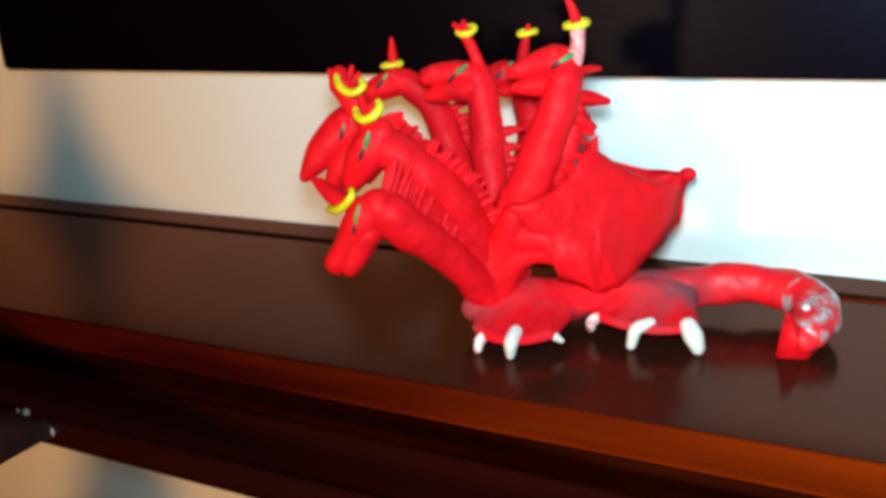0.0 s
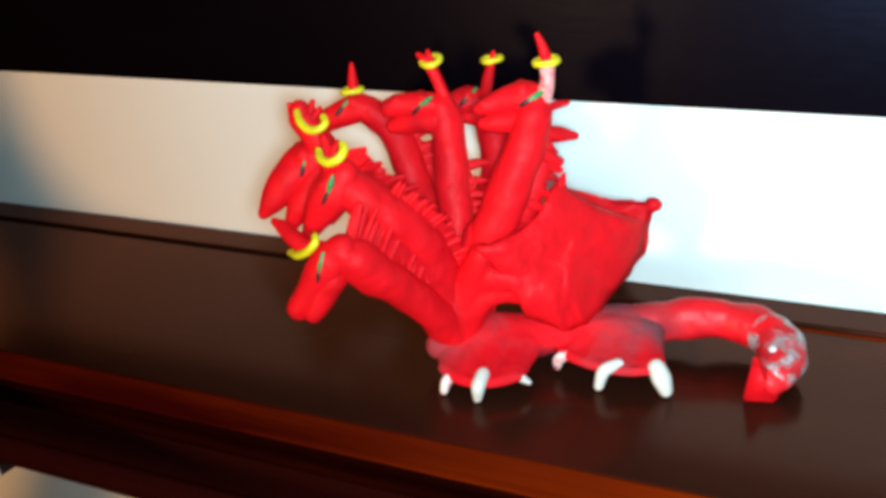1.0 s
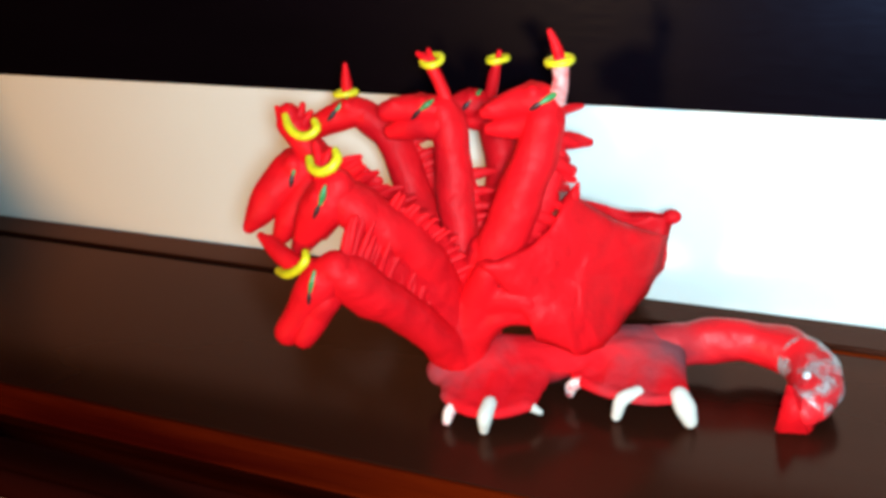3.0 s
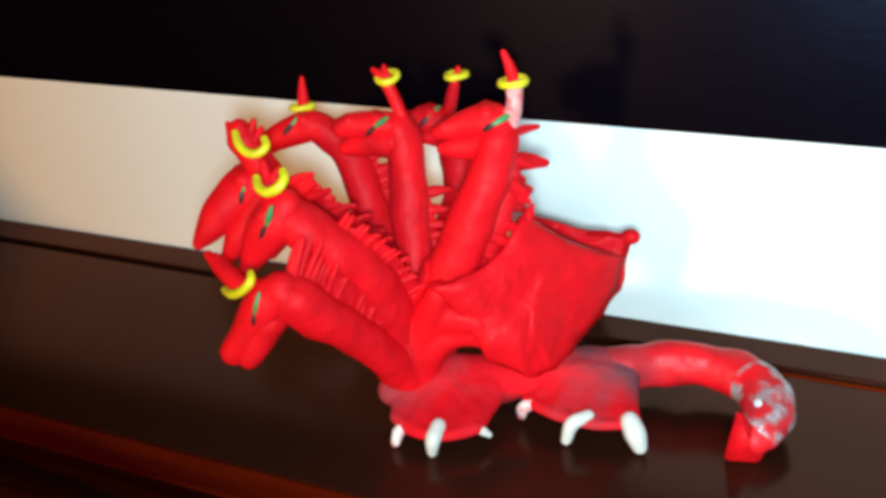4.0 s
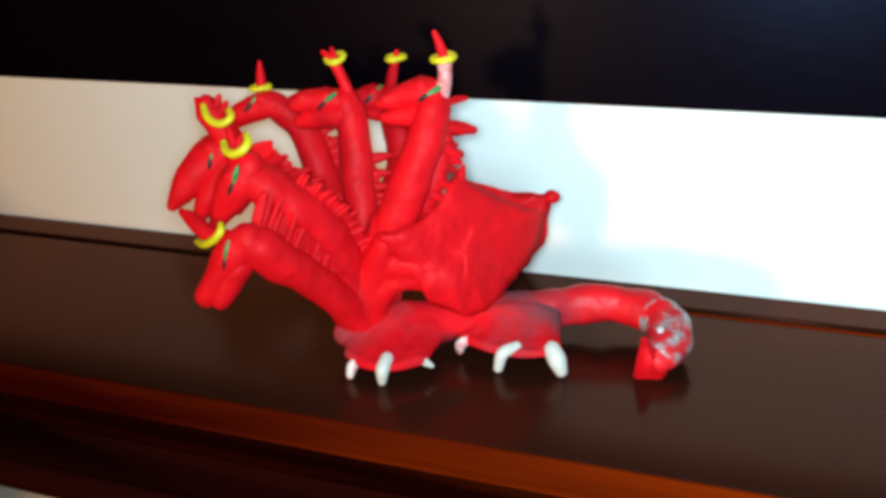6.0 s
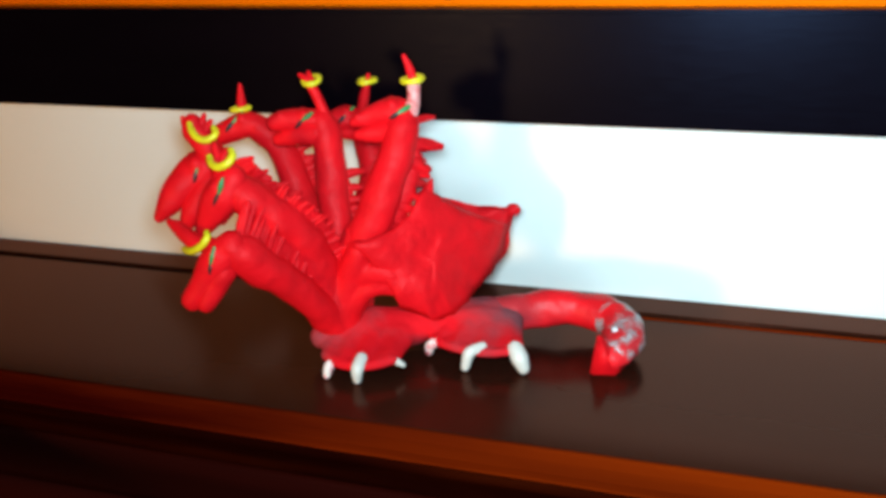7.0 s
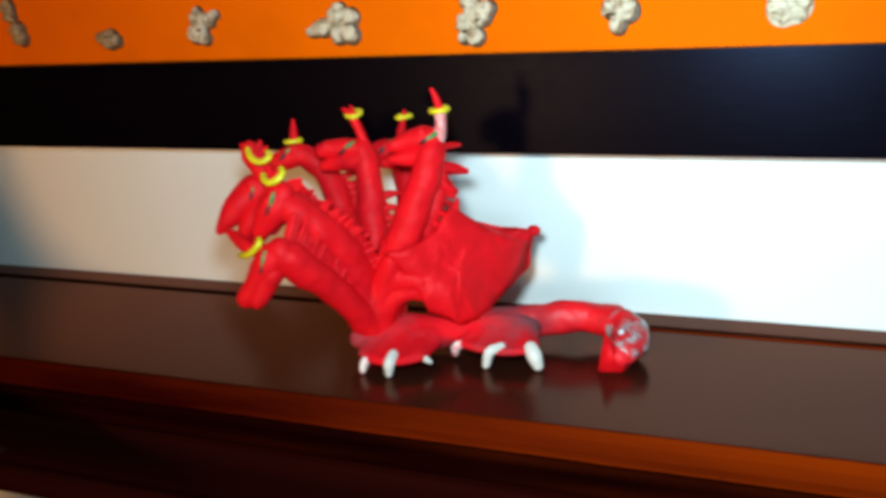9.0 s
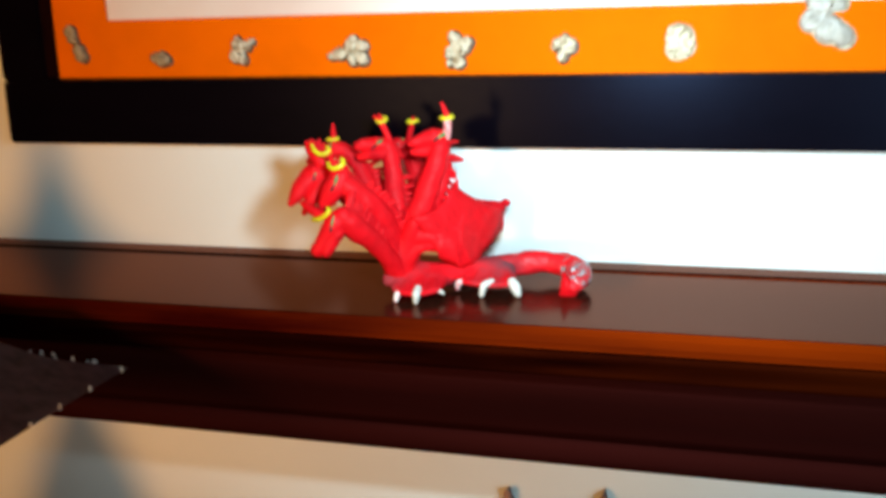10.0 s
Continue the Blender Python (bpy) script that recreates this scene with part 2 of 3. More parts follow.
# ---- the room ----
def room():
    tagged(part("wall_north", box(bmesh.new(), -2.4, 2.4, WALL, WALL + 0.12, 0, 2.5), PLASTER, smooth=False),
           "white painted plaster wall behind the shelf", "wall", kind="structure")
    tagged(part("wall_west", box(bmesh.new(), -2.52, -2.4, -2.6, WALL + 0.12, 0, 2.5), ROOM_DARK, smooth=False),
           "plain unseen side wall, coloured dark for a dim room", "wall", kind="structure")
    tagged(part("wall_east", box(bmesh.new(), 2.4, 2.52, -2.6, WALL + 0.12, 0, 2.5), ROOM_DARK, smooth=False),
           "plain unseen side wall, coloured dark for a dim room", "wall", kind="structure")
    tagged(part("wall_south", box(bmesh.new(), -2.52, 2.52, -2.72, -2.6, 0, 2.5), ROOM_DARK, smooth=False),
           "plain unseen back wall, coloured dark for a dim room", "wall", kind="structure")
    tagged(part("floor", box(bmesh.new(), -2.52, 2.52, -2.72, WALL + 0.12, -0.1, 0), FLOOR, smooth=False), "oak board floor", "floor", kind="structure")
    tagged(part("ceiling", box(bmesh.new(), -2.52, 2.52, -2.72, WALL + 0.12, 2.5, 2.6), ROOM_DARK, smooth=False), "plain unseen ceiling, coloured dark for a dim room", "ceiling", kind="structure")


room()


def profile_bar(profile, x0, x1, steps=60, nicks=0.0):
    """A bar with the outline (y, z) drawn along x, nicked a little along its edges."""
    bm = bmesh.new()
    rings = []
    for i in range(steps + 1):
        x = x0 + (x1 - x0) * i / steps
        rings.append([bm.verts.new((x, y + nicks * max(0, noise.noise(Vector((x * 70, z * 300, 3)))), z - nicks * max(0, noise.noise(Vector((x * 90, z * 300, 8)))))) for y, z in profile])
    n = len(profile)
    for a, b in zip(rings, rings[1:]):
        for k in range(n):
            bm.faces.new((a[k], a[(k + 1) % n], b[(k + 1) % n], b[k]))
    bm.faces.new(rings[0])
    bm.faces.new(list(reversed(rings[-1])))
    return bm


def mantel():
    thing = empty("mantel_shelf", (0, 0, 0), "dark polished mahogany mantel shelf with a worn front edge, tinted orange as if lit", "shelf")
    x0, x1 = -1.25, 1.15
    part("top_board", box(bmesh.new(), x0, x1, 0.2492, 0.3665, SHELF - 0.013, SHELF, 0.0004), MAHOGANY, thing, smooth=False)
    part("back_board", box(bmesh.new(), x0, x1, 0.3690, WALL - 0.0005, SHELF - 0.020, SHELF + 0.0012, 0.0012), MAHOGANY, thing, smooth=False)
    # added strip: its orange paints the warm glow seen in the groove
    part("groove_edge", box(bmesh.new(), -0.03, 0.60, 0.3652, 0.36664, SHELF - 0.004, SHELF + 0.0005, 0.0003), NOSING, thing, "thin strip coloured like warm light along the groove", smooth=False)
    nose = [(0.2490, SHELF - 0.0001), (0.2480, SHELF - 0.0002), (0.2474, SHELF - 0.0009), (0.2472, SHELF - 0.0040), (0.2478, SHELF - 0.0090), (0.2492, SHELF - 0.0128), (0.2515, SHELF - 0.0142), (0.2540, SHELF - 0.0142), (0.2540, SHELF - 0.0132), (0.2490, SHELF - 0.0132)]
    part("nosing", profile_bar(nose, x0, x1, 240, 0.0003), NOSING, thing, "worn front edge, painted orange-brown towards its lit end", smooth=False)
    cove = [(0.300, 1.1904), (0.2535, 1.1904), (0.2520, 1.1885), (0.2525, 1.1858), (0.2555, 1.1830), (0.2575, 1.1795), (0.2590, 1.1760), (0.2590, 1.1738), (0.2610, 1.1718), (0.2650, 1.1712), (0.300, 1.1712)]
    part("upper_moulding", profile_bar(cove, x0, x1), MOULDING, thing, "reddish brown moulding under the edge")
    fascia = [(0.345, 1.1706), (0.2700, 1.1706), (0.2760, 1.1580), (0.2850, 1.1450), (0.2950, 1.1320), (0.3040, 1.1200), (0.3095, 1.1118), (0.345, 1.1118)]
    part("fascia", profile_bar(fascia, x0, x1), SATIN, thing)
    bead = [(0.345, 1.1112), (0.3100, 1.1112), (0.3078, 1.1090), (0.3070, 1.1050), (0.3080, 1.0998), (0.3108, 1.0938), (0.3160, 1.0906), (0.345, 1.0906)]
    part("lower_bead", profile_bar(bead, x0, x1), SATIN, thing)
    part("back_plate", box(bmesh.new(), x0, x1, 0.3455, WALL - 0.0005, 1.0912, 1.1845), MAHOGANY, thing, smooth=False)
    return thing


mantel()


# ---- the picture on the wall ----
def relief(x, y, z, lobes, grow, depth, seed):
    """One domed piece whose outline runs round all the lobes (dx, dz, radius in millimetres)."""
    cx, cz = sum(l[0] for l in lobes) / len(lobes), sum(l[1] for l in lobes) / len(lobes)
    bm = bmesh.new()
    n, rings = 56, []
    outline = []
    for k in range(n):
        a = 2 * math.pi * k / n
        c, d = math.cos(a), math.sin(a)
        far = 1.5
        for dx, dz, r in lobes:
            px, pz, r = dx - cx, dz - cz, r + grow
            along = px * c + pz * d
            off = px * px + pz * pz - along * along
            if off < r * r:
                far = max(far, along + math.sqrt(r * r - off))
        outline.append(far)
    for f, h in ((1.0, 0.0), (0.97, 0.45), (0.85, 0.8), (0.62, 0.95), (0.35, 1.0)):
        ring = []
        for k in range(n):
            a = 2 * math.pi * k / n
            r = outline[k] * f
            bump = noise.noise(Vector((r * math.cos(a) * 0.32 + seed, r * math.sin(a) * 0.32, seed)))
            ring.append(bm.verts.new((x + (cx + r * math.cos(a)) / 1000, y - depth * h * (1 + 0.9 * bump), z + (cz + r * math.sin(a)) / 1000)))
        rings.append(ring)
    for a, b in zip(rings, rings[1:]):
        for k in range(n):
            bm.faces.new((a[k], a[(k + 1) % n], b[(k + 1) % n], b[k]))
    bm.faces.new(rings[-1])
    bm.faces.new(list(reversed(rings[0])))
    return bm


def lump_ornament(thing, x, z, lobes, mat, rim):
    """A small relief glued to the mat, over a rim that draws its outline and shadow."""
    bm = relief(x, 0.3853, z, lobes, -0.7, 0.0028, x * 90)
    for k, (dx, dz, r) in enumerate(lobes if rim == BROWN else ()):
        ball(bm, (x + dx / 1000, 0.3830, z + dz / 1000), ((r - 0.9) / 1000, 0.0016 + 0.0005 * (k % 3), (r - 0.9) / 1000), u=14, v=8)
    for v in bm.verts:
        v.co += Vector((noise.noise(v.co * 260) * 0.0020, noise.noise(v.co * 300) * 0.0008, noise.noise(v.co * 260 + Vector((7, 3, 5))) * 0.0020))
    body = part("ornament", bm, mat, thing, "small cream shell ornament")
    # rim shifted right and down, so its colour paints the ornament's cast shadow
    part("edge", relief(x + 0.0007, 0.3860, z - 0.0007, lobes, 0.3, 0.0010, x * 90), rim, body)
    return body


def picture():
    thing = empty("picture_frame", (0, 0, 0), "black lacquered picture frame with an orange mat and cream ornaments", "picture")
    x0, x1, z0, z1 = -0.4645, 0.405, 1.2852, 1.90
    b = 0.0468
    y0 = 0.370
    part("frame_bottom", box(bmesh.new(), x0, x1, y0, WALL - 0.001, z0, z0 + b, 0.0018), FRAME, thing, smooth=False)
    part("frame_top", box(bmesh.new(), x0, x1, y0, WALL - 0.001, z1 - b, z1, 0.0018), FRAME, thing, smooth=False)
    part("frame_side", box(bmesh.new(), x0, x0 + b - 0.008, y0, WALL - 0.001, z0 + b, z1 - b, 0.0018), FRAME, thing, smooth=False)
    part("frame_side", box(bmesh.new(), x1 - b + 0.008, x1, y0, WALL - 0.001, z0 + b, z1 - b, 0.0018), FRAME, thing, smooth=False)
    xa, xb, za, zb = x0 + b - 0.008, x1 - b + 0.008, z0 + b, z1 - b
    w = 0.0445
    bm = bmesh.new()
    m = 0.0415
    outer = [(xa, za), (xb, za), (xb, zb), (xa, zb)]
    inner = [(xa + w, za + m), (xb - w, za + m), (xb - w, zb - m), (xa + w, zb - m)]
    loops = [[bm.verts.new((px, py, pz)) for px, pz in ring] for ring, py in ((outer, 0.3885), (outer, 0.3860), (inner, 0.3860), (inner, 0.3885))]
    for a, b in zip(loops, loops[1:] + loops[:1]):
        for k in range(4):
            bm.faces.new((a[k], a[(k + 1) % 4], b[(k + 1) % 4], b[k]))
    part("mat", bm, MAT, thing, "bright orange card mat", smooth=False)
    part("print", box(bmesh.new(), xa, xb, 0.3887, 0.3894, za, zb), PAPER, thing, "pale pinkish print", smooth=False)
    pieces = [
        (-0.4076, 1.3573, [(-4, 9, 5), (-2, 3, 4), (2, -4, 5), (4, -9, 5)]),
        (-0.3388, 1.3458, [(-4, 1, 4), (1, 0, 6), (5, -1, 4)]),
        (-0.2739, 1.3503, [(-5, -4, 5), (-2, 3, 6), (4, 3, 4), (8, 6, 3), (1, -6, 4), (-3, 9, 2.5)]),
        (-0.1927, 1.3483, [(-14, -3, 3), (-7, -1, 5), (1, 4, 6), (9, 4, 5), (9, -5, 5), (2, -5, 5), (3, 9, 3)]),
        (-0.1162, 1.3486, [(-3, 8, 5), (3, 2, 6), (-5, -2, 5), (0, -8, 5), (7, 5, 4), (-6, -9, 3)]),
        (-0.0468, 1.3478, [(-3, 3, 5), (4, 2, 6), (0, -5, 4), (1, 8, 3), (7, 1, 3)]),
        (0.0263, 1.3512, [(0, 3, 9), (-2, -4, 7), (2, -2, 8)]),
    ]
    marks = {1: [(2, 1, 2.2)], 2: [(-2, 3, 1.3), (0, -2, 1.5)], 4: [(-4, -6, 1.6), (3, -1, 1.2)], 5: [(-2, 0, 2.6)]}
    for k, (x, z, lobes) in enumerate(pieces):
        body = lump_ornament(thing, x, z, lobes, TAN if k < 2 else CREAM, CREAM if k == 6 else BROWN)
        for dx, dz, half in marks.get(k, ()):
            bm = ball(bmesh.new(), (x + dx / 1000, 0.3812, z + dz / 1000), (half / 1000, 0.0012, 0.0008), u=12, v=6)
            part("mark", bm, BROWN, body, "dark brown mark")
    lump_ornament(thing, 0.1131, 1.3602, [(-7, 14, 7), (6, 12, 5), (-10, 2, 7), (0, -3, 9), (9, -8, 7), (-2, 22, 6)], PALE, CREAM)
    return thing


picture()


# ---- the clay dragon (lengths in centimetres from its base) ----
dragon = empty("clay_dragon", (-0.08, 0.30, SHELF), "red hand-made clay dragon with seven crowned heads, standing on the shelf", "model")


def neck(rows, back, spikes, length, first, last, width, thick=0.4, lean=0.0, spread=0.25, web_share=0.68):
    """A neck with a row of flat fins down its back; lean tips the fins along the neck."""
    ob = part("neck", cm(tube(bmesh.new(), [(x, y, z, r * 1.03) for x, y, z, r in rows[:-1]] + [(*rows[-1][:3], rows[-1][3] * 0.9)], seg=30, steps=10, lumps=0.17)), RED, dragon)
    path = catmull(rows, 16)
    # the thin crest from which the fins stand out
    web = []
    for k in range(25):
        p, q = (path[int((len(path) - 2) * (first + (last - first) * k / 24)) + j] for j in (0, 1))
        t = Vector(q[:3] - p[:3]).normalized()
        d = Vector(back)
        d = (d - t * d.dot(t)).normalized()
        far = p[3] + length * (web_share + 0.22 * noise.noise(Vector((k * 0.9, p[0], p[2])))) * min(1.0, (k + 1) / 4, (25 - k) / 4)
        web.append((Vector(p[:3]), d, t.cross(d), far))
    bm = bmesh.new()
    rings = [[bm.verts.new(c + d * f * far + s * w) for f, w in ((0.3, 0.09), (0.8, 0.05), (1.0, 0.025), (1.0, -0.025), (0.8, -0.05), (0.3, -0.09))] for c, d, s, far in web]
    for a, b in zip(rings, rings[1:]):
        for k in range(6):
            bm.faces.new((a[k], a[(k + 1) % 6], b[(k + 1) % 6], b[k]))
    bm.faces.new(rings[0])
    bm.faces.new(list(reversed(rings[-1])))
    part("crest", cm(bm), RED, ob)
    for k in range(spikes):
        i = int((len(path) - 2) * (first + (last - first) * k / max(1, spikes - 1)))
        p, q = path[i], path[i + 1]
        t = Vector(q[:3] - p[:3]).normalized()
        d = Vector(back)
        d = (d - t * d.dot(t)).normalized()
        d = (d + t * (lean + random.uniform(-0.5, 0.5) * spread) + Vector((random.uniform(-0.08, 0.08), random.uniform(-0.08, 0.08), 0))).normalized()
        c, r = Vector(p[:3]), p[3]
        n = length * random.uniform(0.78, 1.2)
        fin(ob, c + d * r * 0.45, c + d * (r + n) + t * random.uniform(-0.08, 0.10), width * random.uniform(0.85, 1.15), thick, t)
    return ob


def fin(owner, a, e, width, thick, along):
    """One flat tongue of clay from a to its blunt tip e."""
    a, e = Vector(a), Vector(e)
    m = a.lerp(e, 0.55) + Vector((0, 0, 0.04))
    bm = tube(bmesh.new(), [(*a, width * 1.05), (*m, width), (*e, width * 0.55)], seg=10, steps=4, wide=thick, up=along, lumps=0.22)
    part("fin", cm(bm), RED, owner)


def crown_ring(at, normal, radius, thick=0.115):
    """Rows of a closed round ring."""
    turn = facing(Vector((1, 0.2, 0.1)), normal)
    return [(*(Vector(at) + turn @ Vector((radius * math.cos(a), radius * math.sin(a), 0))), thick * (1 + 0.12 * math.sin(3 * a + at[0])))
            for a in [2 * math.pi * k / 14 for k in range(15)]]


def head(upper, jaw, green, black, crown, horns, horn_foot=None, pinch=0.95):
    """A dragon's head: upper jaw with brow and nostril, lower jaw, one painted eye in two strokes, crown and horns."""
    upper = [(*upper[0][:3], upper[0][3] * 0.84), *upper[1:]]
    bm = tube(bmesh.new(), upper, seg=20, steps=8, up=(0, 0, 1), wide=pinch, lumps=0.12)
    tip, before = Vector(upper[-1][:3]), Vector(upper[-2][:3])
    way = (tip - before).normalized()
    across = way.cross(Vector((0, 0, 1))).normalized()
    r = upper[-2][3]
    for s in (-1, 1):
        ball(bm, before + way * r * 0.6 + across * r * 0.45 * s + Vector((0, 0, r * 0.55)), (r * 0.42,) * 3, u=10, v=7)
    brow = Vector(upper[1][:3])
    for s in (-1, 1):
        ball(bm, brow + across * upper[1][3] * 0.50 * s + Vector((0, 0, upper[1][3] * 0.52)), (upper[1][3] * 0.48,) * 3, u=12, v=8)
    ob = kneaded(part("head", cm(bm), RED, dragon), 0.0007, 6)
    part("lower_jaw", cm(tube(bmesh.new(), jaw, seg=16, steps=6, lumps=0.16)), RED, ob)
    for name, stroke, mat, label, r in (("eye", green, GREEN, "green painted eye", 0.105), ("pupil", black, BLACK, "black pupil stroke", 0.09)):
        a, b = Vector(stroke[0]), Vector(stroke[1])
        part(name, cm(tube(bmesh.new(), [(*a, r * 0.45), (*a.lerp(b, 0.5), r), (*b, r * 0.6)], seg=10, steps=4, lumps=0.1)), mat, ob, label)
    part("crown", cm(tube(bmesh.new(), crown, seg=10, steps=3, lumps=0.2)), YELLOW, ob, "yellow clay ring crown")
    if horn_foot:
        part("horn_foot", cm(tube(bmesh.new(), horn_foot, seg=14, steps=4, lumps=0.35)), ROSE, ob, "pale pinkish horn foot")
    for rows in horns:
        part("horn", cm(tube(bmesh.new(), rows, seg=12, steps=5, lumps=0.18)), RED, ob)
    return ob


def wing(corners, sags, centre, thick, label, bulge=1.0):
    """A cupped clay membrane: scalloped edges between the corners, ridged towards each corner."""
    outline, ridge = [], []
    n = len(corners)
    for i in range(n):
        a, b = Vector(corners[i]), Vector(corners[(i + 1) % n])
        c = (a + b) / 2 + (Vector(centre) - (a + b) / 2) * sags[i]
        for k in range(12):
            t = k / 12
            outline.append(a * (1 - t) ** 2 + c * 2 * t * (1 - t) + b * t * t)
            ridge.append(abs(2 * t - 1) ** 2)
    middle = sum(outline, Vector()) / len(outline)
    lift = Vector(centre) - middle
    bm = bmesh.new()
    hub = bm.verts.new(middle + lift * bulge + lift.normalized() * (0.30 * noise.noise((middle + lift * bulge) * 0.8)))
    rings = []
    for r in (0.12, 0.24, 0.36, 0.48, 0.6, 0.7, 0.8, 0.88, 0.95, 1.0):
        ring = []
        for o, w in zip(outline, ridge):
            p = middle + (o - middle) * r + lift * math.sqrt(max(0.0, 1 - r ** 2.2)) * bulge
            p += lift.normalized() * (0.10 * w * r * r + 0.42 * noise.noise(p * 0.8) * (1 - r * r) + 0.20 * noise.noise(p * 1.9) + 0.08 * noise.noise(p * 4.1))
            ring.append(bm.verts.new(p))
        rings.append(ring)
    m = len(outline)
    for k in range(m):
        bm.faces.new((hub, rings[0][k], rings[0][(k + 1) % m]))
    for a, b in zip(rings, rings[1:]):
        for k in range(m):
            bm.faces.new((a[k], b[k], b[(k + 1) % m], a[(k + 1) % m]))
    bmesh.ops.smooth_vert(bm, verts=[v for ring in rings[:-1] for v in ring] + [hub], factor=0.35, use_axis_x=True, use_axis_y=True, use_axis_z=True)
    bmesh.ops.recalc_face_normals(bm, faces=bm.faces[:])
    bmesh.ops.solidify(bm, geom=bm.faces[:], thickness=thick)
    return part("wing", cm(bm), RED, dragon, label)


def claw(body, rows, mat=WHITE, wide=0.95):
    part("claw", cm(tube(bmesh.new(), rows, seg=12, steps=5, wide=wide, lumps=0.05)), mat, body, "white clay claw")


def paw(bm, back, front):
    """A webbed foot: clay fanned out from the line `back` on the trunk to a thin lip along `front`."""
    a, b = catmull([(*p, 0) for p in back], 4), catmull([(*p, 0) for p in front], 4)
    for k in range(len(a)):
        p, q = Vector(a[k][:3]), Vector(b[k][:3])
        dip = 0.10 * math.sin(k * 1.9)
        tube(bm, [(*p, 0.60), (*(p.lerp(q, 0.45) + Vector((0, 0, -0.10 + dip * 0.6))), 0.36), (*(q + Vector((0, 0.12, dip * 0.5))), 0.20)], seg=12, steps=4, lumps=0.1)
    tube(bm, [(*p[:3], 0.20) for p in b[::4]], seg=12, steps=4, lumps=0.2)


# centre line and radius of each neck, from the lowest in front to the last at the wing
NECK_A = [(-5.21, -0.2, 0.92, 0.71), (-5.45, -1.0, 1.88, 0.60), (-5.82, -2.0, 3.05, 0.59), (-6.28, -2.9, 4.02, 0.62), (-6.78, -3.6, 4.71, 0.7), (-7.14, -4.1, 5.31, 0.68), (-7.33, -4.4, 5.63, 0.58)]
NECK_B = [(-5.34, 0.1, 1.27, 0.75), (-5.57, -0.5, 2.75, 0.77), (-5.8, -1.2, 4.29, 0.78), (-6.07, -1.9, 5.47, 0.74), (-6.54, -2.5, 6.23, 0.7), (-7.2, -2.9, 6.94, 0.68), (-7.69, -3.2, 7.47, 0.62)]
NECK_C = [(-5.64, 0.5, 1.45, 0.76), (-6.34, 0.2, 3.34, 0.71), (-7.18, -0.2, 4.77, 0.66), (-8.11, -0.6, 5.92, 0.61), (-8.83, -1.0, 6.77, 0.61), (-9.38, -1.4, 7.43, 0.56)]
NECK_D = [(-5.67, 0.6, 1.82, 0.68), (-6.5, 1.2, 3.31, 0.65), (-7.28, 1.8, 4.61, 0.62), (-7.92, 2.2, 5.83, 0.60), (-8.40, 2.4, 6.84, 0.58), (-8.95, 2.4, 7.85, 0.56), (-9.7, 2.1, 8.48, 0.56)]
NECK_E = [(-5.16, 0.2, 1.89, 0.67), (-5.33, 0.4, 3.41, 0.63), (-5.64, 0.7, 4.85, 0.61), (-5.87, 1.0, 6.08, 0.59), (-6.09, 1.3, 7.31, 0.57), (-6.24, 1.5, 8.38, 0.56), (-6.43, 1.5, 8.95, 0.54)]
NECK_F = [(-5.14, 0.8, 1.61, 0.68), (-5.4, 1.8, 2.81, 0.69), (-5.47, 2.7, 4.13, 0.7), (-5.30, 3.5, 5.52, 0.64), (-5.46, 4.1, 6.76, 0.60), (-5.82, 4.4, 7.78, 0.58), (-6.05, 4.4, 8.4, 0.52)]
NECK_G = [(-5.0, 0.1, 2.23, 0.70), (-4.55, 0.1, 3.88, 0.72), (-3.92, 0.2, 5.45, 0.71), (-3.49, 0.5, 6.71, 0.7), (-3.18, 0.9, 7.9, 0.66), (-2.95, 1.1, 8.84, 0.63), (-2.91, 1.2, 9.35, 0.56)]


